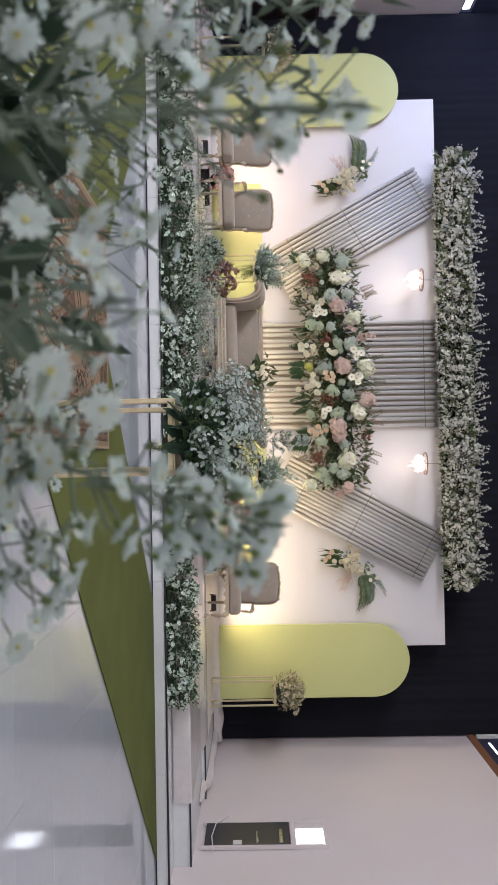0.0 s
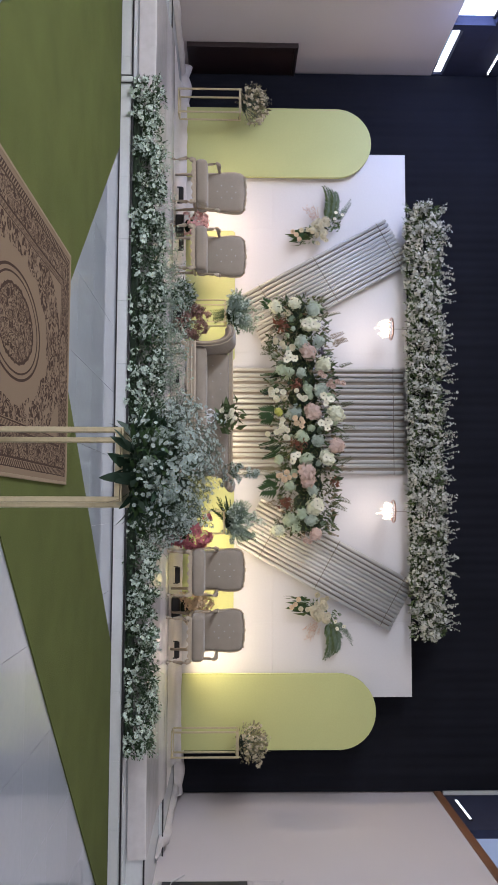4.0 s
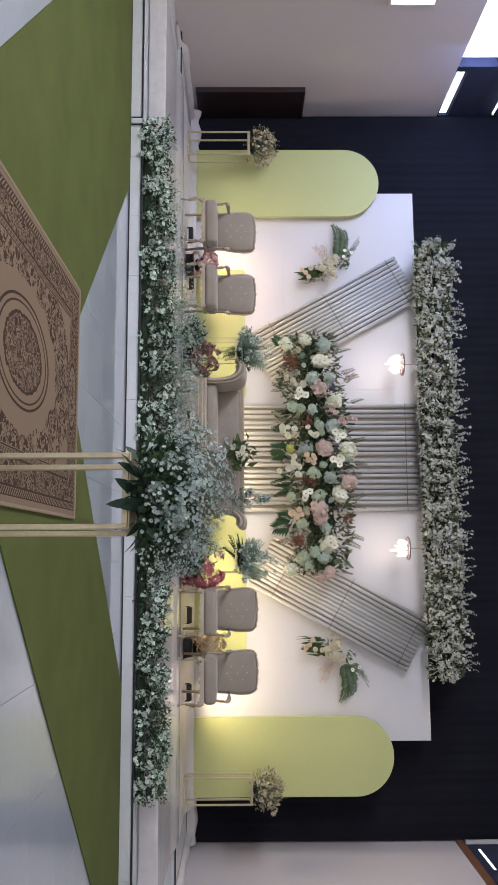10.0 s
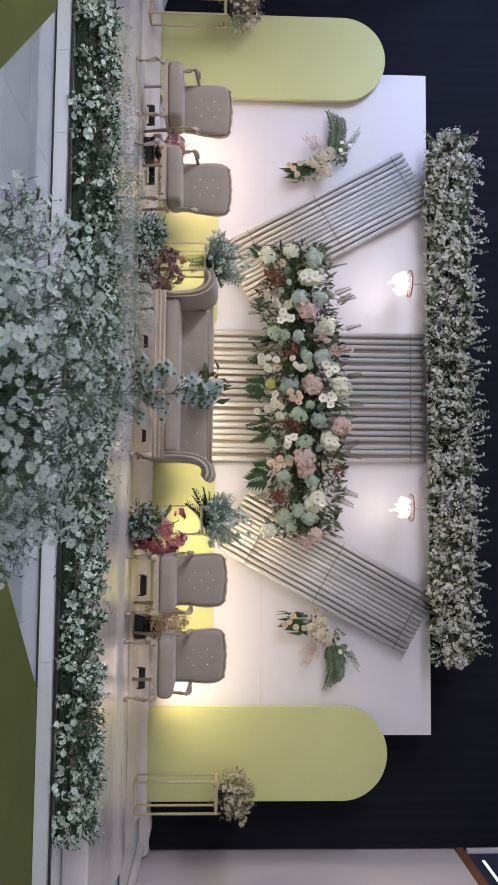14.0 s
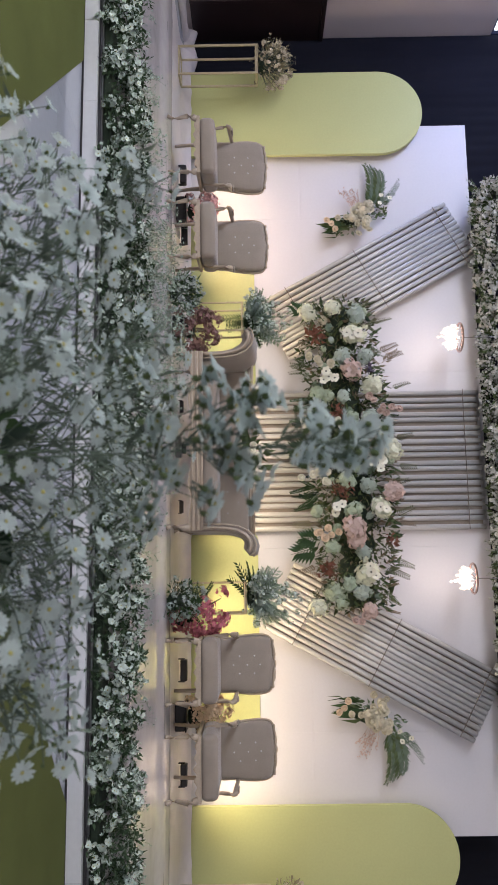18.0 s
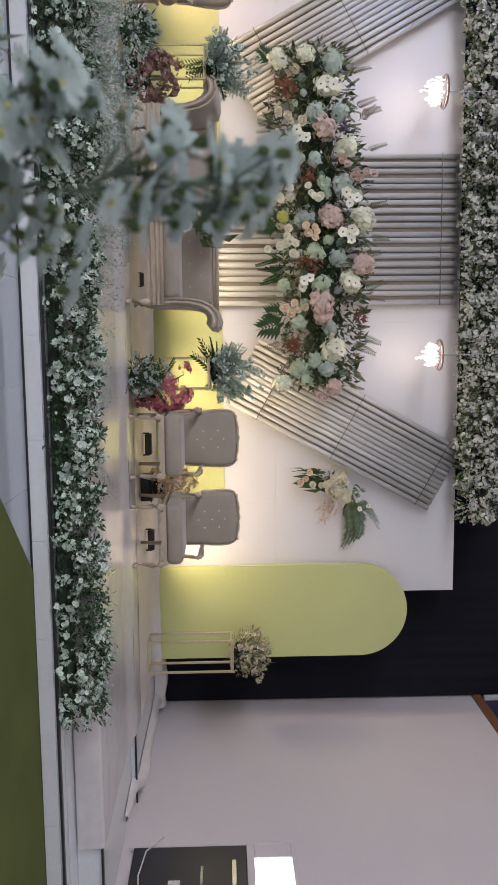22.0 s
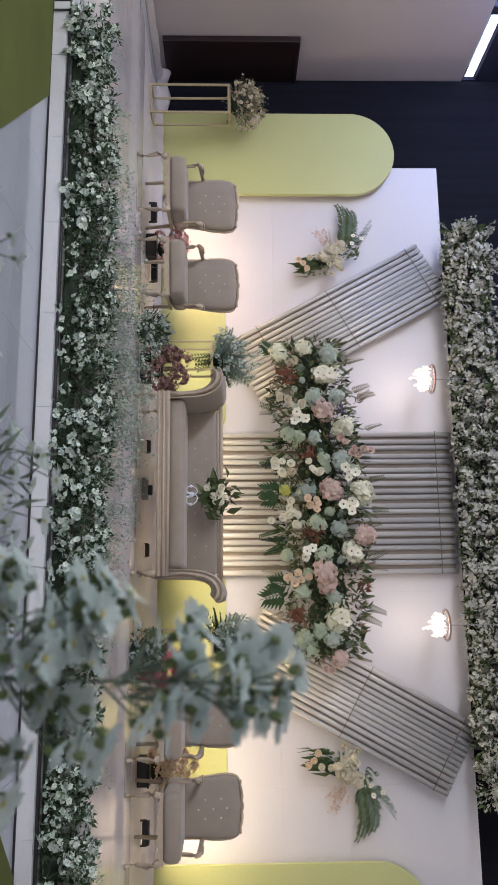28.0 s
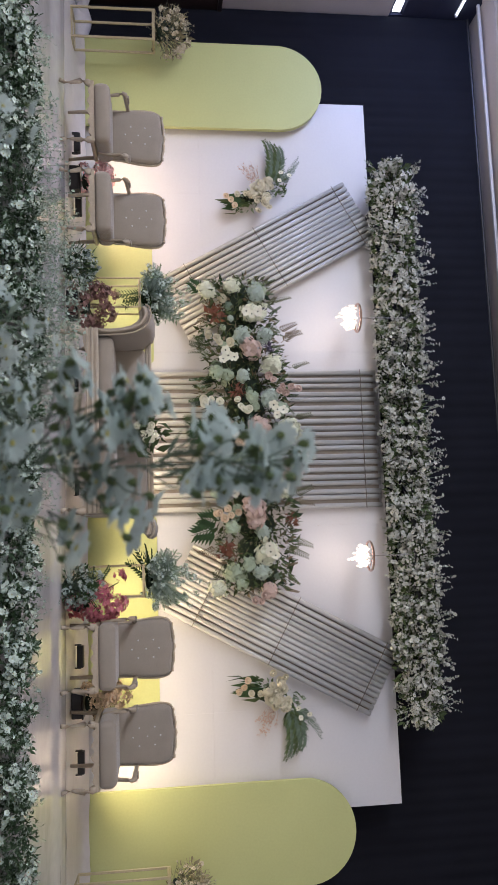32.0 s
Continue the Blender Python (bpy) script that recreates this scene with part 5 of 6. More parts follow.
    for k in range(9 if droop > 0.4 else 0):
        s = 1 if k % 2 else -1
        daisy_spray(side, (0.03 * s, 0, 0.1), (s * radius * side.uniform(0.62, 0.85), side.uniform(-0.16, 0.12), side.uniform(0.08, 0.24)), 18, bloom_r * 0.8, th, 0.45, 0.7)
    # close heads of small florets between broad leaves, low on the open side
    for k in range(16 if droop > 0.4 else 0):
        a = radians(200 + 140 * ((k * 0.618) % 1))
        p = Vector((0.2 * math.cos(a), 0.2 * math.sin(a), 0.05 + 0.2 * side.random()))
        bl = []
        bunch(p, (math.cos(a), math.sin(a), 0.2), side.uniform(0.026, 0.042), side, 20, bl, [], 0.27)
        scattered("flower_head", bl, [M_PETAL, M_EYE], th, kind="stuff")
    for k in range(16 if droop > 0.4 else 0):
        a = radians(195 + 150 * k / 15 + side.uniform(-6, 6))
        p = Vector((0.12 * math.cos(a), 0.14 * math.sin(a), side.uniform(0.0, 0.16)))
        scattered("broad_leaf", [(BIG, along(p, (math.cos(a), 0.75 * math.sin(a), side.uniform(-0.7, 0.25)), side.uniform(-0.9, 0.9), side.uniform(0.095, 0.135)))], [M_DEEP], th)
    # the loose bunch carries a few high sprays over a dark leafy heart
    if droop <= 0.4:
        for tip in ((-0.01, -0.14, 0.585), (-0.05, -0.08, 0.6), (0.02, -0.1, 0.57), (-0.03, -0.17, 0.56)):
            daisy_spray(side, (tip[0] * 0.3, tip[1] * 0.4, 0.1), tip, 26, bloom_r, th, 0.6, 0.7)
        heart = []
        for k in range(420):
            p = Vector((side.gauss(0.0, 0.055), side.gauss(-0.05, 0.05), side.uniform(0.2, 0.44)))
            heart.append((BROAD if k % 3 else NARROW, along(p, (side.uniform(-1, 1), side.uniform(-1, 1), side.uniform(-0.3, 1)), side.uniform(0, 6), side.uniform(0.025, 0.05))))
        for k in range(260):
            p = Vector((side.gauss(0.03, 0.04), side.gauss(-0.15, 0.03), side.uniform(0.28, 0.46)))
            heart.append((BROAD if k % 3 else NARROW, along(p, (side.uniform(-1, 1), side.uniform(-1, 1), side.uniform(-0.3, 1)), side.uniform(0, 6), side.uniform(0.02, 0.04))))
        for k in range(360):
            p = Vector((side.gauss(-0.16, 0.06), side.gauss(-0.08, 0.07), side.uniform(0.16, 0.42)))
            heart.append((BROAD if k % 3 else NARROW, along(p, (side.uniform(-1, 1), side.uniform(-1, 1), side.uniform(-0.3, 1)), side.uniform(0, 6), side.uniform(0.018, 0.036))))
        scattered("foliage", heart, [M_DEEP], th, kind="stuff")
    return th


gold_stand("flower_stand", pose(1.085, -7.6, 0.012, 0, 0, -5), 0.134, 0.115, 0.65, 0.0105, "tall gold metal flower stand on the green carpet", "gold flower stands")
tall_bouquet("daisy_arrangement", 1.1, -7.6, 0.671, 0.32, 0.375, 0.42, 48, 5, "white daisies and dark leaves on a gold stand", ((0.0, -0.05, 0.01, -0.146, 0.518, 0.8, 0.0084),), 0.0086, ((-0.13, -0.13, 0.33), (-0.21, -0.06, 0.36), (-0.05, -0.17, 0.3), (0.13, -0.15, 0.28), (0.2, -0.05, 0.32), (-0.25, -0.12, 0.25)))
gold_stand("flower_stand", pose(1.0, -10.36, 0.002), 0.115, 0.115, 0.42, 0.01, "tall gold metal flower stand on the hall floor", "gold flower stands")
tall_bouquet("daisy_arrangement", 1.0, -10.36, 0.432, 0.3, 0.475, 0.3, 70, 9, "loose white daisies with thin stems on a gold stand", ((0.06, -0.08, 0.195, -0.2, 0.552, 0.8, 0.0058), (0.03, -0.1, 0.1, -0.265, 0.57, 1.1, 0.0056)), 0.0066, ((0.14, -0.22, 0.5), (0.05, -0.24, 0.5), (-0.04, -0.24, 0.55), (0.22, -0.14, 0.46), (-0.12, -0.2, 0.55)))


SPRIG = joined([shape_twig([(0, t, -0.18 * t * t) for t in (0, 0.35, 0.7, 1)], 0.012, 0.005)] + [moved(shape_leaf(0.2 - 0.09 * i / 13, 0.06, 0.1), along((0, 0.12 + 0.066 * i, -0.18 * (0.12 + 0.066 * i) ** 2), (k, 1.0, 0.1 * k))) for i in range(14) for k in (-0.9, 0.9)])


SPRAY = joined([shape_twig([(0, t, -0.14 * t * t) for t in (0, 0.35, 0.7, 1)], 0.014, 0.006)] + [moved(shape_leaf(0.3 - 0.12 * i / 7, 0.098 - 0.03 * i / 7, 0.14), along((0, 0.16 + 0.115 * i + (0.05 if k > 0 else 0), -0.14 * (0.16 + 0.115 * i) ** 2), (k, 1.0, 0.12 * k), 0.3 * k)) for i in range(8) for k in (-1.35, 1.35)])


def leafy_bouquet(name, x, y, z, r, h, seed, label, dark):
    """Feathery sprigs with small white blooms among them, thrown up from a low bowl."""
    rng = random.Random(seed)
    th = base(name, pose(x, y, z))
    tagged(th, label, "flower arrangement")
    bm = bmesh.new()
    bmesh.ops.create_icosphere(bm, subdivisions=2, radius=1, matrix=pose(0, 0, 0.04) @ Matrix.Diagonal((r * 0.4, r * 0.4, 0.04, 1)))
    part("floral_foam", bm, M_FOAM, th, smooth=True)
    for k in range(64):
        a = 2.4 * k + rng.uniform(-0.3, 0.3)
        up = rng.uniform(-0.1, 1.6)
        d = Vector((math.cos(a), math.sin(a), up)).normalized()
        size = (r + (h - r) * max(0, d.z)) * rng.uniform(0.5, 0.95)
        scattered("sprig", [(SPRIG, along((0, 0, 0.05), d, rng.uniform(-1.5, 1.5), size))], [M_SAGE if k % 3 == 0 else M_MIST], th)
    for k in range(30):
        a = 2.4 * k + 1.0
        d = Vector((math.cos(a), math.sin(a) - 0.3, rng.uniform(-0.1, 1.5))).normalized()
        scattered("leafy_sprig", [(SPRAY, along((0, 0, 0.06), d, rng.uniform(-1.5, 1.5), (r + (h - r) * max(0, d.z)) * rng.uniform(0.6, 0.92)))], [M_MIST if k % 3 else M_SAGE], th)
    for k in range(9):
        d = Vector((dark * rng.uniform(0.1, 1), rng.uniform(-0.9, 0.1), rng.uniform(-0.85, 0.25))).normalized()
        scattered("dark_sprig", [(SPRAY, along((0, -0.02, 0.05), d, rng.uniform(-1, 1), r * rng.uniform(0.9, 1.2)))], [M_LEAF], th)
    bl, lv = [], []
    for k in range(84):
        d = Vector((rng.gauss(0, 1), rng.gauss(-0.3, 1), rng.gauss(0.5, 0.9))).normalized()
        p = Vector((0, 0, 0.1)) + Vector((d.x * r, d.y * r, (d.z if d.z > 0 else d.z * 0.35) * h)) * rng.uniform(0.55, 0.98) * (1 + 0.3 * noise.noise((d.x * 2 + seed, d.y * 2, d.z * 2)))
        bunch(p, d, rng.uniform(0.022, 0.042), rng, 9, bl, lv, 0.42)
    scattered("leaf_growth", lv, [M_SAGE], th, kind="stuff")
    scattered("blossom_growth", bl, [M_HEDGE, M_EYE], th, kind="stuff")
    return th


def stage_bouquet(name, x, y, z, r, h, seed, mats, label, n=60, leafy=5, size=0.022):
    """A round bunch of small blossoms and slim leaves."""
    rng = random.Random(seed)
    th = base(name, pose(x, y, z))
    tagged(th, label, "flower arrangement")
    lv, bl, st = [], [], []
    for k in range(n * leafy):
        d = Vector((rng.gauss(0, 1), rng.gauss(0, 1), rng.gauss(0.35, 0.9))).normalized()
        p = Vector((0, 0, h * 0.4)) + Vector((d.x * r, d.y * r, d.z * h * 0.6)) * rng.uniform(0.3, 0.95)
        lv.append((NARROW if k % 3 else BROAD, along(p, d + Vector((rng.uniform(-0.6, 0.6), rng.uniform(-0.6, 0.6), rng.uniform(-0.2, 0.6))), rng.uniform(0, 6), r * rng.uniform(0.14, 0.26 if k % 4 else 0.42))))
    for k in range(n):
        d = Vector((rng.gauss(0, 1), rng.gauss(-0.25, 1), rng.gauss(0.4, 0.9))).normalized()
        p = Vector((0, 0, h * 0.4)) + Vector((d.x * r, d.y * r, d.z * h * 0.65)) * rng.uniform(0.7, 1.05) * (1 + 0.45 * noise.noise((d.x * 2 + seed, d.y * 2, d.z * 2)))
        st.append((shape_twig([(0, 0, 0), p * 0.55, p], 0.003, 0.0015, 0, 3), Matrix()))
        if k % 4 == 0:
            bunch(p * 0.93, d, size * 1.25, rng, 9, bl, [], 0.62)
        bl.append((rng.choice(DAISY_FAR) if k % 2 else CUP, facing(p, d, rng.uniform(0, 6), size * rng.uniform(0.5, 1.1))))
    bm = bmesh.new()
    bmesh.ops.create_icosphere(bm, subdivisions=2, radius=1, matrix=pose(0, 0, 0.04) @ Matrix.Diagonal((r * 0.4, r * 0.4, 0.04, 1)))
    part("floral_foam", bm, M_FOAM, th, smooth=True)
    scattered("stem_growth", st, [M_STEM], th, kind="stuff")
    scattered("leaves", lv, [mats[0]], th)
    scattered("blossoms", bl, [mats[1], M_EYE], th)
    return th


# side stands by the arched panels
for x, y in ((4.2, -0.46), (-4.2, -0.48)):
    gold_stand("gold_plinth", pose(x, y, STAGE + 0.012, 0, 0, -4 if x > 0 else 7), 0.15, 0.14, 0.84, 0.011, "slim open gold metal plinth before a green arch", "gold plinths on the stage")
    stage_bouquet("dried_bouquet", x, y, STAGE + 0.861, 0.25, 0.37, int(abs(x) * 100) + 1, (M_DRY, M_STRAW), "bushy ivory dried flowers on a gold plinth", 110, 5, 0.024)
# stands beside the sofa
for s, x in ((1, 1.42), (-1, -1.27)):
    gold_stand("gold_plinth", pose(x, -0.72, STAGE + 0.012), 0.14, 0.12, 0.655, 0.008, "low open gold metal plinth beside the sofa", "gold plinths on the stage")
    leafy_bouquet("green_bouquet", x, -0.72, STAGE + 0.676, 0.27, 0.42, 20 + s, "feathery grey green leaves with small white flowers", -s)


def low_bouquet(x, y, r, h, mats, seed, label):
    b = base("flower_box", pose(x, y, STAGE + 0.014))
    tagged(b, "small black flower box on the stage floor", "flower box")
    bm = bmesh.new()
    box(bm, (-0.12, -0.1, 0), (0.12, 0.1, 0.09), 0.008)
    part("box_body", bm, M_BLACK, b)
    part("box_rim", box(bmesh.new(), (-0.128, -0.108, 0.091), (0.128, 0.108, 0.104), 0.004, 1), M_BLACK, b)
    rng = random.Random(seed)
    th = base("low_bouquet", pose(x, y, STAGE + 0.12))
    tagged(th, label, "flower arrangement")
    bm = bmesh.new()
    bmesh.ops.create_icosphere(bm, subdivisions=2, radius=1, matrix=pose(0, 0, 0.05) @ Matrix.Diagonal((r * 0.5, r * 0.45, 0.05, 1)))
    part("floral_foam", bm, M_FOAM, th, smooth=True)
    for k in range(20):
        d = Vector((rng.gauss(0, 1), rng.gauss(-0.3, 0.8), rng.gauss(0.7, 0.7))).normalized()
        p = Vector((d.x * r, d.y * r, 0.07 + max(-0.3, d.z) * h)) * rng.uniform(0.6, 1.0)
        bl = []
        bunch(p, d, rng.uniform(0.05, 0.085), rng, 44, bl, [], 0.27)
        scattered("flower_head", bl, [mats[1], mats[1]], th, kind="stuff")
    for k in range(9):
        d = Vector((rng.gauss(0, 1), rng.gauss(0.3, 0.8), rng.uniform(0.1, 1))).normalized()
        scattered("sprig", [(SPRIG, along((0, 0, 0.06), d, rng.uniform(-1, 1), r * rng.uniform(0.9, 1.3)))], [mats[0]], th)


low_bouquet(1.52, -1.04, 0.23, 0.38, (M_LEAF, M_MAGENTA), 31, "raspberry pink flowers in a black box")
low_bouquet(-1.08, -1.02, 0.2, 0.33, (M_FERN, M_PLUM), 32, "faded plum flowers in a black box")
low_bouquet(-2.42, -0.72, 0.17, 0.28, (M_LEAF2, M_ROSE), 33, "pink flowers in a black box between chairs")
low_bouquet(2.48, -0.68, 0.2, 0.3, (M_FERN, M_PEACH), 34, "bronze and peach flowers in a black box")
stage_bouquet("small_bouquet", 1.42, -1.4, STAGE + 0.014, 0.18, 0.3, 35, (M_LEAF, M_PETAL), "small white flowers with dark leaves on the stage", 110)
stage_bouquet("small_bouquet", -1.33, -1.38, STAGE + 0.014, 0.19, 0.3, 36, (M_LEAF, M_PETAL), "small white flowers with green leaves on the stage", 110)


# ---- big floral piece across the rods ----
def against(p, d, turn=0.0, size=1.0):
    """A pose at p whose y axis points along d and whose face looks off the wall."""
    y = Vector(d).normalized()
    z = (Vector((0, -1, 0)) - y * -y.y).normalized()
    x = y.cross(z)
    m = Matrix((x, y, z)).transposed().to_4x4()
    return Matrix.Translation(p) @ m @ Matrix.Rotation(turn, 4, "Y") @ Matrix.Scale(size, 4)


def wall_point(u, v, y=-0.3):
    """u up the wall and v along it, in steps of about half a centimetre from the middle of the piece."""
    return Vector((-0.01 + v * 0.0056, y, 2.015 + u * 0.0062))


floral = base("floral_centrepiece", pose(CX, -0.12, 2.05))
tagged(floral, "long mixed floral piece of hydrangeas and roses on the rods", "flower arrangement")
inv = Matrix.Translation((-CX, 0.12, -2.05))
rng = random.Random(77)


def middle(v):
    """The line along which the piece runs, and its half width."""
    return 8 + 10 * math.sin((v + 20) / 150), 62 - 22 * abs(v / 290) ** 2


bm = bmesh.new()
for i in range(13):
    v = -252 + 42 * i
    p = inv @ wall_point(middle(v)[0], v, -0.2)
    bmesh.ops.create_icosphere(bm, subdivisions=2, radius=1, matrix=Matrix.Translation(p) @ Matrix.Diagonal((0.16, 0.09, 0.2, 1)))
part("floral_foam", bm, M_FOAM, floral, smooth=True)
for count, near, far, lo, hi, spread, material in ((1500, -0.34, -0.16, 0.05, 0.12, 1.12, M_LEAF3), (1000, -0.46, -0.3, 0.04, 0.085, 1.05, M_LEAF2), (500, -0.46, -0.32, 0.04, 0.08, 1.1, M_FROND), (300, -0.4, -0.26, 0.04, 0.09, 1.08, M_DEEP), (260, -0.4, -0.25, 0.05, 0.1, 1.2, M_FERN)):
    lv = []
    for k in range(count):
        v = rng.uniform(-285, 285)
        c, half = middle(v)
        out = rng.uniform(-1, 1)
        u = c + out * half * spread * (1 + 0.25 * noise.noise((v * 0.02, out * 2, 4)))
        lv.append((BROAD if k % 2 else NARROW, along(inv @ wall_point(u, v, rng.uniform(near, far)), (rng.uniform(-1, 1), rng.uniform(-0.9, 0.1), out + rng.uniform(-0.7, 0.7)), rng.uniform(0, 6), rng.uniform(lo, hi))))
    scattered("foliage", lv, [material], floral, kind="stuff")

HYD = [moved(shape_hydrangea(1.0, 92, s), Matrix.Diagonal((1.08, 0.92, 0.6, 1))) for s in (1, 2, 3, 4, 5)]
TUFT = []
for n in range(3):
    g = random.Random(n)
    TUFT.append(joined([moved(NARROW if k % 2 else BROAD, along((g.uniform(-0.5, 0.5), g.uniform(-0.5, 0.5), g.uniform(-0.2, 0.3)), (g.uniform(-1, 1), g.uniform(-1, 1), g.uniform(0, 1)), g.uniform(0, 6), g.uniform(0.4, 0.75))) for k in range(46)]))
ROSE = [shape_rose(1.0, s) for s in (1, 2, 3)]
OPEN = [shape_daisy(1.0, n, 0, 1, c, True, g0, 0.4) for n, c in ((6, 0.08), (7, 0.16), (6, 0.25))]


def bloom(name, u, v, r, shapes, material, y=-0.4):
    p = inv @ wall_point(u, v, y - rng.uniform(0, 0.05))
    d = Vector((rng.uniform(-0.4, 0.4), -1, rng.uniform(-0.3, 0.45)))
    scattered(name, [(rng.choice(shapes), facing(p, d, rng.uniform(0, 6), r * (0.88 if shapes is HYD else 1.0)))], material if isinstance(material, list) else [material], floral, kind="stuff" if name == "white_daisy" else "")


M_WHITEGREEN = mat("greenish white petal", (0.74, 0.76, 0.57), 0.7, vary=0.14, island=0.7, fine=80)
M_LIGHTBLUE = mat("pale blue green petal", (0.42, 0.5, 0.42), 0.7, vary=0.14, island=0.7, fine=80)
for u, v, r in ((20, -212, 0.125), (48, -118, 0.11), (74, 0, 0.125), (56, 105, 0.115), (28, 220, 0.125), (-55, -254, 0.095), (-14, -263, 0.09), (-50, 276, 0.09)):
    bloom("hydrangea", u, v, r, HYD, M_WHITEGREEN)
for u, v, r in ((-43, -103, 0.078), (-25, -100, 0.072), (0, 56, 0.092), (11, 107, 0.095), (-25, 172, 0.078), (-25, 250, 0.095), (0, 236, 0.08), (70, 16, 0.075), (-48, 110, 0.065), (14, -58, 0.075), (60, -36, 0.08), (-12, 270, 0.07), (30, -256, 0.08)):
    bloom("hydrangea", u, v, r, HYD, M_MINT)
for u, v, r in ((42, -55, 0.1), (36, 64, 0.092), (0, -170, 0.105), (38, -172, 0.085), (25, -250, 0.1), (20, 250, 0.09), (26, 182, 0.08), (0, -96, 0.07)):
    bloom("hydrangea", u, v, r, HYD, M_LIGHTBLUE)
for u, v, r in ((15, -146, 0.12), (26, -4, 0.125), (75, 76, 0.11), (10, 138, 0.135), (14, 160, 0.11), (30, 282, 0.085)):
    bloom("pink_hydrangea", u, v, r, HYD, M_PINK)
bloom("hydrangea", -16, 0, 0.105, HYD, M_BLUE)
bloom("hydrangea", -48, -3, 0.06, HYD, mat("lime petal", (0.5, 0.52, 0.12), 0.7, island=0.6))
bloom("plum_bloom", 43, -146, 0.08, TUFT, mat("muted plum petal", (0.09, 0.075, 0.12), 0.75, vary=0.25, island=0.8, fine=80), -0.42)
for u, v, r in ((-44, -210, 0.15), (-10, -66, 0.12), (-4, 75, 0.11), (-36, 214, 0.15), (68, 163, 0.1), (-16, 72, 0.08)):
    bloom("rust_bloom", u, v, r, TUFT, M_RUST, -0.43)
# open white flowers with dark eyes, in threes and fours
for u, v, n in ((-24, -130, 4), (52, -32, 4), (-18, 104, 3), (50, 28, 5), (16, -206, 3), (32, 216, 3), (60, 108, 2)):
    for k in range(n):
        bloom("white_daisy", u + 10 * math.cos(2.3 * k + v) * (k > 0), v + 10 * math.sin(2.3 * k + v) * (k > 0), rng.uniform(0.045, 0.055), OPEN, [M_CREAM, M_DEEP], -0.5)
for u, v, n in ((-54, -42, 8), (-50, 28, 3), (-34, 48, 4), (-66, 46, 2)):
    for k in range(n):
        bloom("white_rose", u + rng.uniform(-14, 14), v + rng.uniform(-13, 13), rng.uniform(0.032, 0.046), ROSE, M_CREAM, -0.48)
for u, v, n, m in ((-4, -42, 5, M_CREAM), (-4, 24, 5, M_PEACH), (-40, 150, 3, M_PEACH), (-22, 148, 3, M_PEACH), (48, -84, 2, M_PINK), (62, -72, 3, M_PINK), (16, 294, 3, M_PINK), (-46, -164, 3, M_IVORY), (-30, -158, 3, M_IVORY), (78, -80, 2, M_PINK)):
    for k in range(n):
        bloom("small_rose", u + rng.uniform(-11, 11), v + rng.uniform(-11, 11), rng.uniform(0.032, 0.042), ROSE, m, -0.47)
for k in range(30):
    v = -270 + 540 * (k + rng.random()) / 30
    c, half = middle(v)
    bloom("filler_bloom", c + rng.uniform(-0.9, 0.9) * half, v, rng.uniform(0.035, 0.06), HYD, (M_MINT, M_IVORY, M_SAGE, M_LIGHTBLUE, M_MINT, M_SAGE)[k % 6], -0.35)
MON = shape_monstera(0.17)
for u, v, a, r in ((-52, 2, 262, 1.0), (-58, 8, 285, 0.8), (-48, 172, 285, 1.1), (-44, 160, 262, 0.9), (-62, -255, 235, 0.7)):
    t = radians(a)
    scattered("palm_leaf", [(MON, against(inv @ wall_point(u, v, -0.38), (math.cos(t), -0.25, math.sin(t)), rng.uniform(-0.3, 0.3), r))], [M_LEAF], floral)
FROND = moved(SPRAY, Matrix.Scale(0.27, 4))
for u, v, a, m in ((60, -182, 70, M_FERN), (68, -172, 82, M_FERN), (66, -160, 55, M_FERN), (-56, -162, 250, M_LEAF3), (-52, -150, 280, M_LEAF3), (-62, -146, 265, M_LEAF3), (-52, 130, 268, M_DRY), (-50, 138, 280, M_DRY), (-48, 205, 250, M_FERN), (-44, 225, 285, M_FERN), (-50, -215, 225, M_FERN), (78, -112, 70, M_FROND), (82, -20, 80, M_FROND), (84, 30, 95, M_FROND), (76, 118, 70, M_FROND), (80, 128, 100, M_FERN), (66, 210, 120, M_FROND), (74, 196, 110, M_FROND), (50, -236, 75, M_FROND), (-30, -285, 170, M_LEAF), (-10, -290, 150, M_LEAF3), (-50, -280, 190, M_LEAF), (-20, 288, 10, M_LEAF3), (-44, 284, 345, M_LEAF3), (70, 60, 85, M_FROND)):
    t = radians(a)
    scattered("fern_frond", [(FROND, against(inv @ wall_point(u, v, -0.36), (-math.cos(t), -0.3, math.sin(t)), rng.uniform(-0.5, 0.5), rng.uniform(0.55, 0.8)))], [m], floral)
# two dense dark tufts hanging below the lower edge
for v0 in (-75, 82):
    for k in range(11):
        t = radians(rng.uniform(240, 300))
        scattered("dark_sprig", [(SPRIG, against(inv @ wall_point(-44 + rng.uniform(-8, 8), v0 + rng.uniform(-22, 22), -0.33), (math.cos(t), -0.2, math.sin(t)), rng.uniform(-0.8, 0.8), rng.uniform(0.16, 0.27)))], [M_LEAF if k % 3 else M_DEEP], floral)
# leafy sprigs thrown out along both edges
for k in range(90):
    v = -280 + 560 * (k + rng.random()) / 90
    side = 1 if k % 3 else -1
    c, half = middle(v)
    scattered("leafy_sprig", [(SPRIG if k % 3 else SPRAY, against(inv @ wall_point(c + side * half * rng.uniform(0.75, 1.0), v, -0.34), (rng.uniform(-1.1, 1.1), -0.5, side), rng.uniform(-0.6, 0.6), rng.uniform(0.1, 0.17)))], [(M_LEAF2, M_LEAF3, M_FROND, M_SAGE, M_LEAF, M_FERN)[k % 6]], floral)

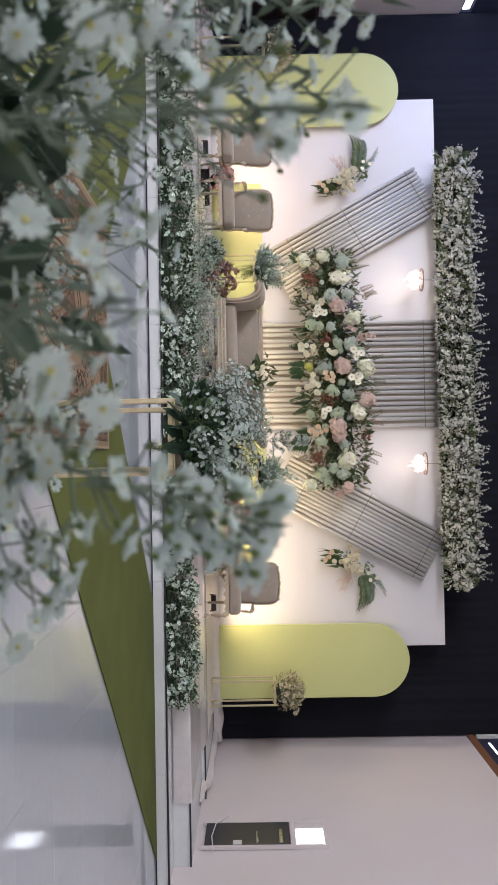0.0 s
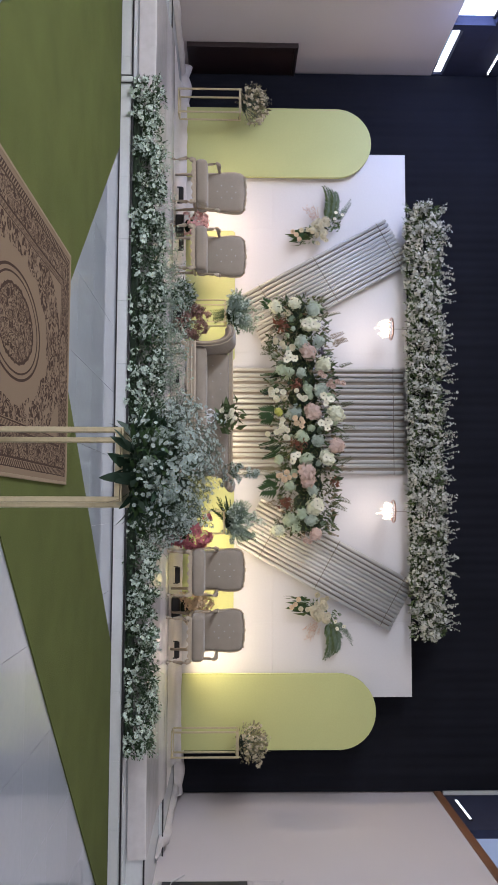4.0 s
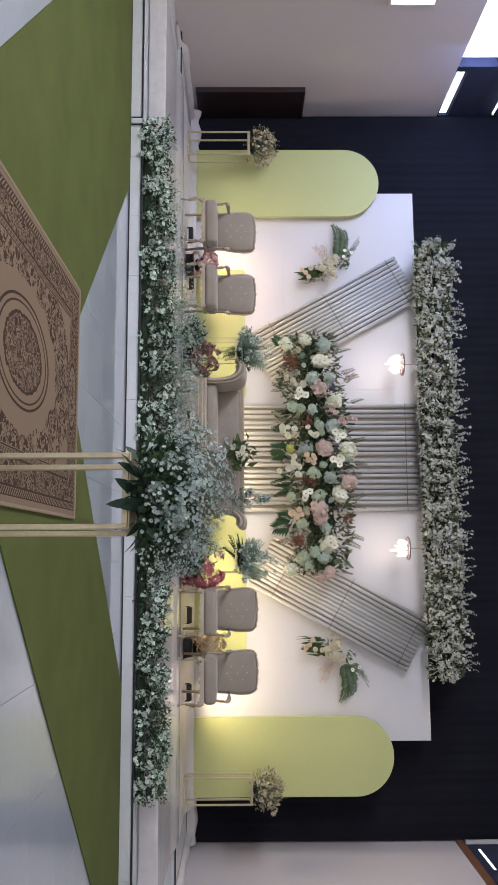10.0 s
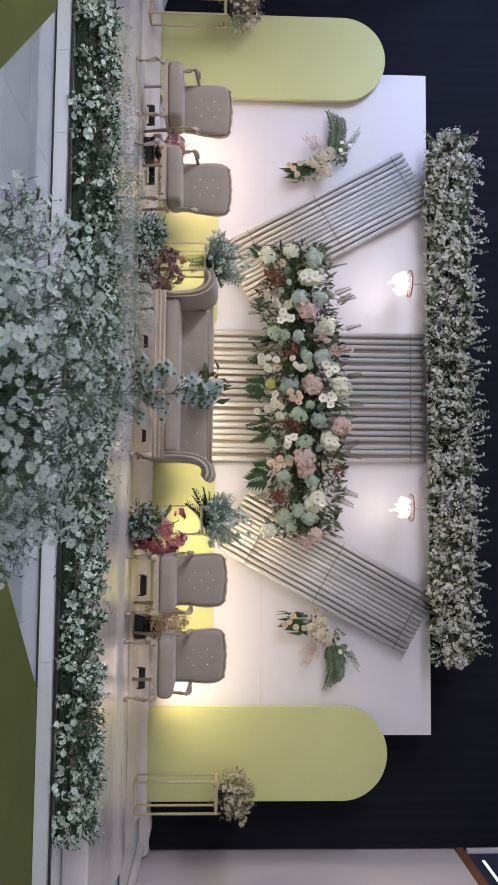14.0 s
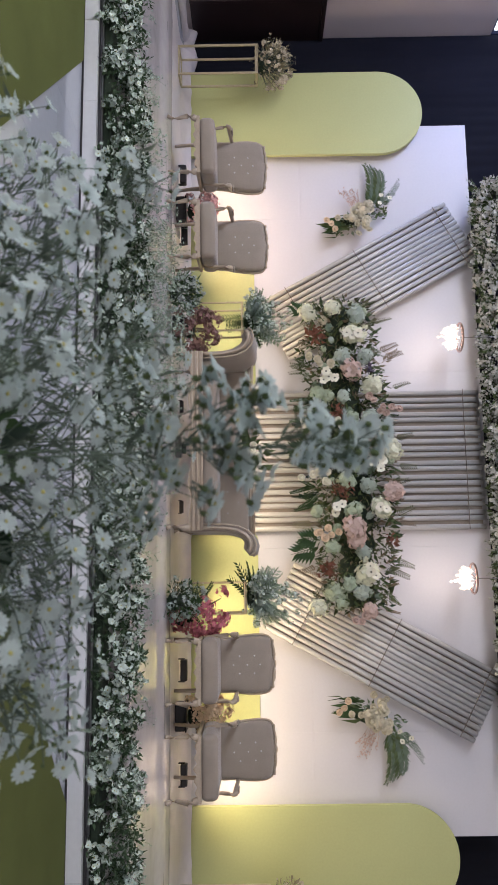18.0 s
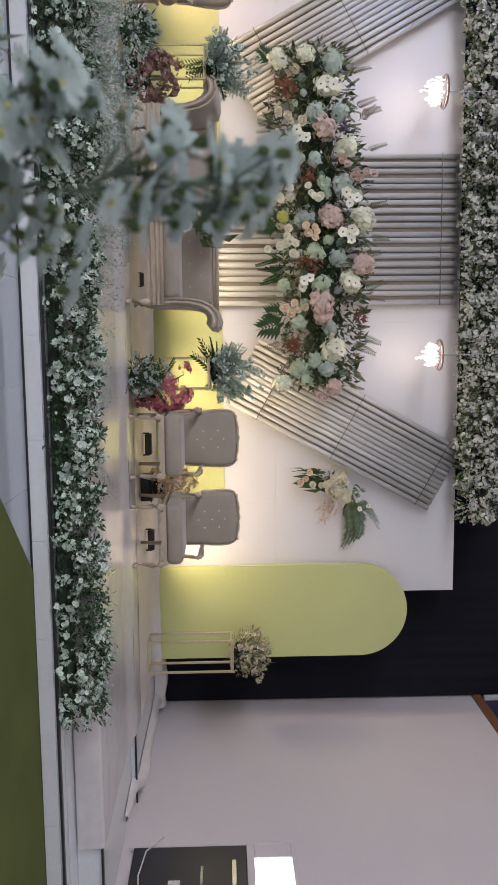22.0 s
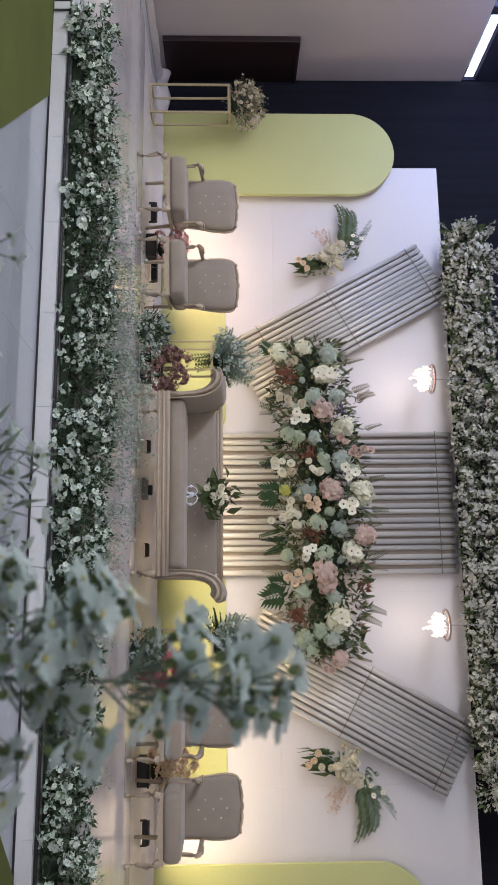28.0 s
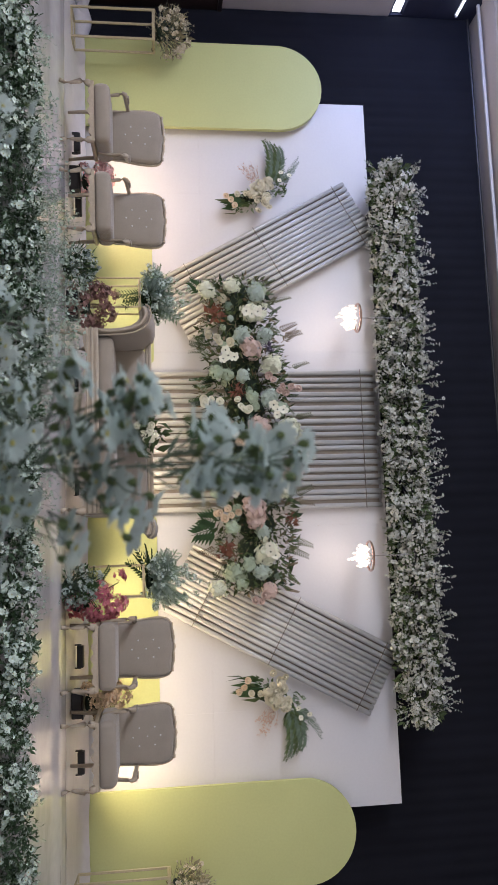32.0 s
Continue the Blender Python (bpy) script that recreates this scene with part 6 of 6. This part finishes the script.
# ---- crescent sprays on the white boards ----
def crescent(x, z, s, seed):
    th = base("wall_spray", pose(x, -0.06, z))
    tagged(th, "crescent spray of ivory roses and dark fern leaves", "flower arrangement", group="sprays on the backdrop")
    r = random.Random(seed)

    def at(a, b, y=-0.06):
        return Vector((s * a, y, b))

    bm = bmesh.new()
    tube(bm, [at(-0.06, -0.25, 0.02), at(0.0, -0.05, 0.0), at(0.06, 0.1, 0.02)], [0.04, 0.07, 0.04], 8)
    part("floral_foam", bm, M_FOAM, th, smooth=True)

    def frond(pts, n, leaf, material, close=1.15, shape=shape_leaf(1.0, 0.19, 0.15)):
        """A curved stalk with leaflets on both sides that shorten to the tip."""
        p = [at(*q) for q in pts]
        c = [p[0] * (1 - t) ** 2 + p[1] * 2 * t * (1 - t) + p[2] * t * t for t in [k / n for k in range(n + 1)]]
        out = [(shape_twig(c[::max(1, n // 6)] + [c[-1]], 0.004, 0.0015, 0, 3), Matrix())]
        for k in range(2, n):
            d = (c[k + 1] - c[k - 1]).normalized()
            side = Vector((d.z, 0, -d.x))
            for w in (-1, 1):
                out.append((shape, against(c[k], d * close + side * w + Vector((0, r.uniform(-0.3, 0.05), 0)), r.uniform(-0.4, 0.4), leaf * (1.05 - 0.75 * k / n) * r.uniform(0.8, 1.15))))
        scattered("fern_frond", out, [material], th)

    for k in range(4):
        frond(((0.1, 0.12 + 0.02 * k, -0.05), (0.42, 0.2 + 0.035 * k, -0.09), (0.62 - 0.04 * k, 0.08 + 0.05 * k, -0.05 - 0.02 * k)), 34, 0.125, M_PALM if k % 2 else M_LEAF2)
    for k in range(2):
        frond(((0.12, 0.24, -0.06), (0.24, 0.36 + 0.03 * k, -0.08), (0.44 - 0.06 * k, 0.46, -0.06)), 26, 0.062, M_PALM, 0.8)
    lance = shape_leaf(1.0, 0.24, 0.2)
    for k in range(19):
        f = k / 18
        p = at(-0.02 - 0.15 * f + r.uniform(-0.02, 0.02), -0.14 + r.uniform(-0.12, 0.08), r.uniform(-0.1, -0.04))
        scattered("long_leaf", [(lance, along(p, (s * (0.1 - 0.55 * f + r.uniform(-0.15, 0.15)), r.uniform(-0.25, -0.05), -1), r.uniform(-0.8, 0.8), r.uniform(0.14, 0.28)))], [M_LEAF if k % 3 else M_LEAF2], th)
    # dry twigs with tiny buds
    tw = []
    for k in range(13):
        a = at(0.04, -0.04 + 0.006 * k, -0.06)
        e = at(r.uniform(0.2, 0.38), -0.2 + 0.016 * k + r.uniform(-0.02, 0.02), r.uniform(-0.13, -0.04))
        tw.append((shape_twig([a, a.lerp(e, 0.6) + Vector((0, 0, 0.01)), e], 0.002, 0.001, 0, 3), Matrix()))
        for j in range(9):
            q = a.lerp(e, r.uniform(0.45, 1.0))
            tw.append((CUP, facing(q + Vector((r.uniform(-0.015, 0.015), 0, r.uniform(-0.015, 0.015))), (r.uniform(-1, 1), -0.7, r.uniform(-1, 1)), 0, r.uniform(0.01, 0.017))))
    scattered("dry_twig_growth", tw, [M_PINK, M_PINK], th, kind="stuff")
    for a, b, q in ((0.0, -0.05, 0.068), (0.035, 0.05, 0.06), (-0.085, 0.07, 0.054), (-0.16, 0.05, 0.048), (-0.24, -0.02, 0.036), (0.07, -0.01, 0.045), (0.03, 0.12, 0.042), (-0.06, 0.0, 0.05), (-0.2, 0.1, 0.034), (0.1, 0.07, 0.038), (-0.12, -0.03, 0.036)):
        scattered("ivory_rose", [(ROSE[int(q * 1000) % 3], facing(at(a, b, -0.15), (r.uniform(-0.4, 0.4), -1, r.uniform(-0.2, 0.4)), a * 30, q))], [M_IVORY], th)
    for a, b, q in ((0.02, 0.02, 0.06), (-0.06, -0.08, 0.05), (0.09, 0.1, 0.045), (-0.13, 0.06, 0.045)):
        scattered("cream_hydrangea", [(HYD[int(q * 1000) % 5], facing(at(a, b, -0.17), (0.1, -1, 0.1), a * 20, q))], [M_IVORY], th, kind="stuff")
    for a, b in ((-0.08, -0.36), (-0.055, -0.24), (-0.18, -0.27), (-0.05, -0.15), (-0.12, -0.31)):
        scattered("small_rose", [(ROSE[int(a * -100) % 3], facing(at(a, b, -0.15), (r.uniform(-0.3, 0.3), -1, 0.1), a * 50, 0.034))], [M_PEACH if b < -0.25 else M_IVORY], th)
    for a, b in ((0.2, 0.24), (0.17, 0.33), (0.11, 0.22)):
        scattered("white_daisy", [(OPEN[int(a * 100) % 3], facing(at(a, b, -0.15), (r.uniform(-0.3, 0.3), -1, r.uniform(-0.2, 0.4)), a * 50, 0.028))], [M_CREAM, M_DEEP], th, kind="stuff")
    lv = []
    for k in range(120):
        q = r.uniform(-1, 1)
        lv.append((BROAD, along(at(0.1 * q - 0.03 + r.uniform(-0.09, 0.09), 0.24 * q + 0.02 + r.uniform(-0.05, 0.05), r.uniform(-0.1, -0.02)), (s * (0.6 * q + r.uniform(-0.8, 0.8)), -0.4, q * 1.2 + r.uniform(-0.7, 0.7)), r.uniform(0, 6), r.uniform(0.04, 0.08))))
    scattered("foliage", lv[:70], [M_LEAF2], th, kind="stuff")
    scattered("grey_foliage", lv[70:], [M_SAGE], th, kind="stuff")


crescent(-2.62, 2.28, -1, 3)
crescent(2.62, 2.26, 1, 4)


# ---- hanging flower garland along the top ----
garland = base("flower_garland", pose(0, 0, 0))
tagged(garland, "long garland of white blossoms along the backdrop's top", "flower garland")
part("garland_pole", rod(bmesh.new(), (-2.85, -0.26, 3.74), (2.85, -0.26, 3.74), 0.03), M_BLACK, garland)
for x in (-2.4, 0.0, 2.4):
    part("bracket", box(bmesh.new(), (x - 0.02, -0.24, 3.48), (x + 0.02, 0.06, 3.52)), M_BLACK, garland)
    part("bracket", box(bmesh.new(), (x - 0.02, -0.27, 3.48), (x + 0.02, -0.241, 3.74)), M_BLACK, garland)
r = random.Random(41)
for i in range(16):
    lv, bl, tw = [], [], []
    for k in range(120):
        x = -2.9 + 5.8 * (i + r.uniform(-0.1, 1.1)) / 16
        a = r.uniform(0, 6.283)
        q = r.random() ** 0.5
        up = 0.22 + 0.08 * noise.noise((x * 2.6, 0.3, 1))
        end = max(0.4, min(1, (3.0 - abs(x)) / 0.25))
        p = Vector((x, -0.27 + math.cos(a) * q * 0.17, 3.72 + math.sin(a) * q * (up if math.sin(a) > 0 else 0.26) * end))
        bunch(p, (0, math.cos(a) - 0.5, math.sin(a)), r.uniform(0.03, 0.06), r, 11, bl, lv, 0.36)
    for k in range(150):
        x = -2.9 + 5.8 * (i + r.random()) / 16
        a = r.uniform(0, 6.283)
        p = Vector((x, -0.27 + math.cos(a) * 0.12, 3.72 + math.sin(a) * (0.16 if math.sin(a) > 0 else 0.22)))
        lv.append((BROAD, along(p, (r.uniform(-1, 1), math.cos(a), math.sin(a)), r.uniform(0, 6), r.uniform(0.04, 0.085))))
    for k in range(16):
        x = -2.9 + 5.8 * (i + r.random()) / 16
        up = 1 if k < 10 else -0.8
        foot = Vector((x, -0.27, 3.72 + 0.16 * up))
        top = foot + Vector((r.uniform(-0.1, 0.1), r.uniform(-0.12, 0.06), r.uniform(0.07, 0.25) * up))
        tw.append((shape_twig([foot, foot.lerp(top, 0.6), top], 0.004, 0.002, 0, 3), Matrix()))
        for j in range(5):
            q = foot.lerp(top, 0.45 + 0.13 * j)
            bl.append((CUP if j % 2 else FLORET, facing(q + Vector((r.uniform(-0.008, 0.008), r.uniform(-0.012, 0.004), 0)), (r.uniform(-1, 1), -0.6, r.uniform(0, 1)), r.uniform(0, 6), r.uniform(0.014, 0.025))))
    scattered("leaf_clump", lv, [M_LEAF2], garland, kind="stuff")
    scattered("twig_growth", tw, [M_SAGE], garland, kind="stuff")
    scattered("blossom_clump", bl, [M_GARLAND, M_EYE], garland, kind="stuff")


# ---- low flower hedge on the first step ----
hedge = base("flower_hedge")
tagged(hedge, "low hedge of white blossoms along the first step", "flower hedge")
boxed("trough", (-2.88, -3.36, STEP + 0.003), (3.44, -3.13, STEP + 0.06), M_FOAM, hedge, 0.015)
r = random.Random(43)
SPAN = 6.36
for i in range(18):
    lv, bl, tw, mist = [], [], [], []
    for k in range(74):
        x = -2.9 + SPAN * (i + r.uniform(-0.1, 1.1)) / 18
        a = r.uniform(-0.3, math.pi)
        q = r.random() ** 0.3
        h = 0.215 + 0.05 * noise.noise((x * 2.5, 0.2, 5)) + 0.05 * math.exp(-((x + 0.3) / 1.3) ** 2)
        p = Vector((x, -3.24 - math.cos(a) * q * 0.19, STEP + 0.05 + math.sin(a) * q * h))
        lush = noise.noise((x * 3.1, p.z * 9, 2)) > -0.28
        if lush and k % 6:
            bunch(p, (0, -math.cos(a) - 0.3, math.sin(a)), r.uniform(0.026, 0.05), r, 8, bl, lv, 0.46)
        for j in range(9):
            d = Vector((r.uniform(-1, 1), r.uniform(-1, 0.6), r.uniform(-0.3, 1)))
            lv.append((BROAD if j % 3 else NARROW, along(p + d * 0.03, d, r.uniform(0, 6), r.uniform(0.026, 0.048))))
    mid = -2.9 + SPAN * (i + 0.5) / 18
    centre = math.exp(-((mid + 0.45) / 1.15) ** 2)
    # airy heads of tiny flowers that stand above the hedge
    for k in range(int(10 + 52 * centre)):
        x = mid + r.uniform(-0.2, 0.2)
        y = -3.16 + r.uniform(-0.14, 0.12)
        h = (0.22 + 0.24 * centre) * r.uniform(0.55, 1.2)
        top = Vector((x + r.uniform(-0.09, 0.09), y + r.uniform(-0.06, 0.1), STEP + 0.05 + h))
        foot = Vector((x, y, STEP + 0.06))
        tw.append((shape_twig([foot, foot.lerp(top, 0.6), top], 0.0014, 0.0007, 0, 3), Matrix()))
        for j in range(9):
            q = foot.lerp(top, r.uniform(0.55, 1.0))
            e = q + Vector((r.uniform(-1, 1), r.uniform(-1, 1), r.uniform(-0.1, 1))) * 0.05
            tw.append((shape_twig([q, e], 0.0008, 0.0005, 0, 3), Matrix()))
            if j % 3 == 0:
                tw.append((NARROW, along(q, e - q, r.uniform(0, 6), r.uniform(0.02, 0.04))))
            mist.append((CUP if j % 2 else FLORET, facing(e, ((e - q).normalized() + Vector((0, -0.5, 0.2))), r.uniform(0, 6), r.uniform(0.008, 0.013))))
    scattered("leaf_clump", lv, [M_HEDGELEAF], hedge, kind="stuff")
    scattered("sprig_growth", tw, [M_SAGE], hedge, kind="stuff")
    scattered("blossom_clump", bl, [M_HEDGE, M_EYE], hedge, kind="stuff")
    scattered("tiny_blossom_clump", mist, [M_MIST, M_EYE], hedge, kind="stuff")

# ---- small things ----
# posy with a ribbon on the sofa
posy = base("posy", pose(0.12, -1.05, 0.94) @ Matrix.Scale(1.35, 4))
tagged(posy, "small white posy with a ribbon on the sofa", "bouquet")
r = random.Random(5)
part("handle", rod(bmesh.new(), (-0.02, -0.03, -0.12), (0.0, 0.0, 0.03), 0.012), M_STEM, posy)
bm = bmesh.new()
for s in (-1, 1):
    tube(bm, [(-0.01 + s * 0.06 * math.sin(a) ** 2 + 0.01 * math.sin(a), -0.06 - 0.02 * math.sin(a), -0.06 + s * 0.035 * math.sin(2 * a) - 0.02 * math.sin(a)) for a in [math.pi * k / 14 for k in range(15)]], 0.011, 6, 0.35)
    tube(bm, [(-0.01 + s * 0.035 * t + 0.012 * math.sin(t * 5 + s), -0.06 - 0.03 * t, -0.065 - 0.11 * t) for t in [k / 8 for k in range(9)]], 0.0075, 6, 0.35)
part("ribbon", bm, M_RIBBON, posy, "white satin bow", smooth=True)
lv = [(BROAD, along((r.gauss(0, 0.045), r.gauss(-0.02, 0.02), 0.08 + r.gauss(0, 0.045)), (r.uniform(-1, 1), -0.4, r.uniform(-0.7, 1)), r.uniform(0, 6), r.uniform(0.06, 0.13))) for k in range(110)]
scattered("leaves", lv, [M_LEAF2], posy, kind="stuff")
for k in range(9):
    scattered("rose", [(ROSE[k % 3], facing((r.uniform(-0.065, 0.065), -0.07, 0.08 + r.uniform(-0.07, 0.07)), (r.uniform(-0.4, 0.4), -1, 0.3), k, r.uniform(0.018, 0.028)))], [M_CREAM], posy)


def uplight(x, y, size=1.0):
    th = base("uplight", pose(x, y, STAGE + 0.014) @ Matrix.Scale(size, 4))
    tagged(th, "small black floor lamp lighting the backdrop", "floor lamp", group="uplights along the backdrop")
    part("housing", box(bmesh.new(), (-0.1, -0.05, 0.02), (0.1, 0.03, 0.085), 0.01), M_BLACK, th)
    part("lens", box(bmesh.new(), (-0.085, 0.0305, 0.03), (0.085, 0.034, 0.075)), glow("lit warm lens", (1.0, 0.8, 0.5), 2.0), th, "glowing warm lens")
    for s in (-1, 1):
        part("bracket", box(bmesh.new(), (s * 0.105 - 0.005, -0.03, 0.0), (s * 0.105 + 0.005, 0.01, 0.06), 0.002), M_BLACK, th)


for x, y in ((3.05, -0.42), (2.1, -0.45), (-2.3, -0.42), (-2.9, -0.55), (0.55, -0.5), (-0.45, -0.5), (1.5, -0.4), (-1.3, -0.4)):
    uplight(x, y, 0.6 if abs(x) < 1 else 1.0)

pb = base("power_box", pose(0.0, -0.75, STAGE + 0.012))
tagged(pb, "grey power box with a cable under the sofa", "power box")
part("case", box(bmesh.new(), (-0.1, -0.05, 0), (0.1, 0.05, 0.06), 0.006), mat("grey plastic", (0.22, 0.22, 0.21), 0.5), pb)
part("plug", box(bmesh.new(), (-0.03, -0.04, 0.0605), (0.06, 0.02, 0.1), 0.006), M_BLACK, pb)

bm = bmesh.new()
tube(bm, [(5.08, -2.1, 0.62), (5.06, -2.3, 0.5), (5.05, -2.6, 0.47), (5.06, -2.9, 0.5)], 0.006, 6)
tagged(part("cable", bm, M_CABLE, smooth=True), "white cable hanging across the dark side door", "cable")

# ---- tiles last ----
def tile_mesh(name, w, d, h, material):
    bm = box(bmesh.new(), (0.0008, 0.0008, 0), (w - 0.0008, d - 0.0008, h), 0.0007, 1)
    me = bpy.data.meshes.new(name)
    bm.to_mesh(me)
    bm.free()
    me.materials.append(material)
    return me


T = 0.6
tile = tile_mesh("tile", T, T, 0.012, M_TILE)
far = []
for i in range(18):
    for j in range(21):
        x, y = X0 - 0.02 + T * i, FRONT - 0.001 - T * (j + 1)
        if y < Y0 - 0.3:
            continue
        if y > -9.0:
            ob = new("tile", tile)
            ob.parent = floor
            ob.location = (x, y, -0.012)
        else:
            far.append((x, y))
bm = bmesh.new()
for x, y in far:
    box(bm, (x + 0.0008, y + 0.0008, -0.012), (x + T - 0.0008, y + T - 0.0008, 0.0))
ob = part("tiles", bm, M_TILE, floor)
ob["kind"] = "stuff"
face = tile_mesh("riser_tile", T, 0.012, STEP - 0.022, M_STEP)
for i in range(18):
    ob = new("riser_tile", face)
    ob.parent = step_low
    ob.location = (X0 - 0.3 + T * i, FRONT, 0.0005)
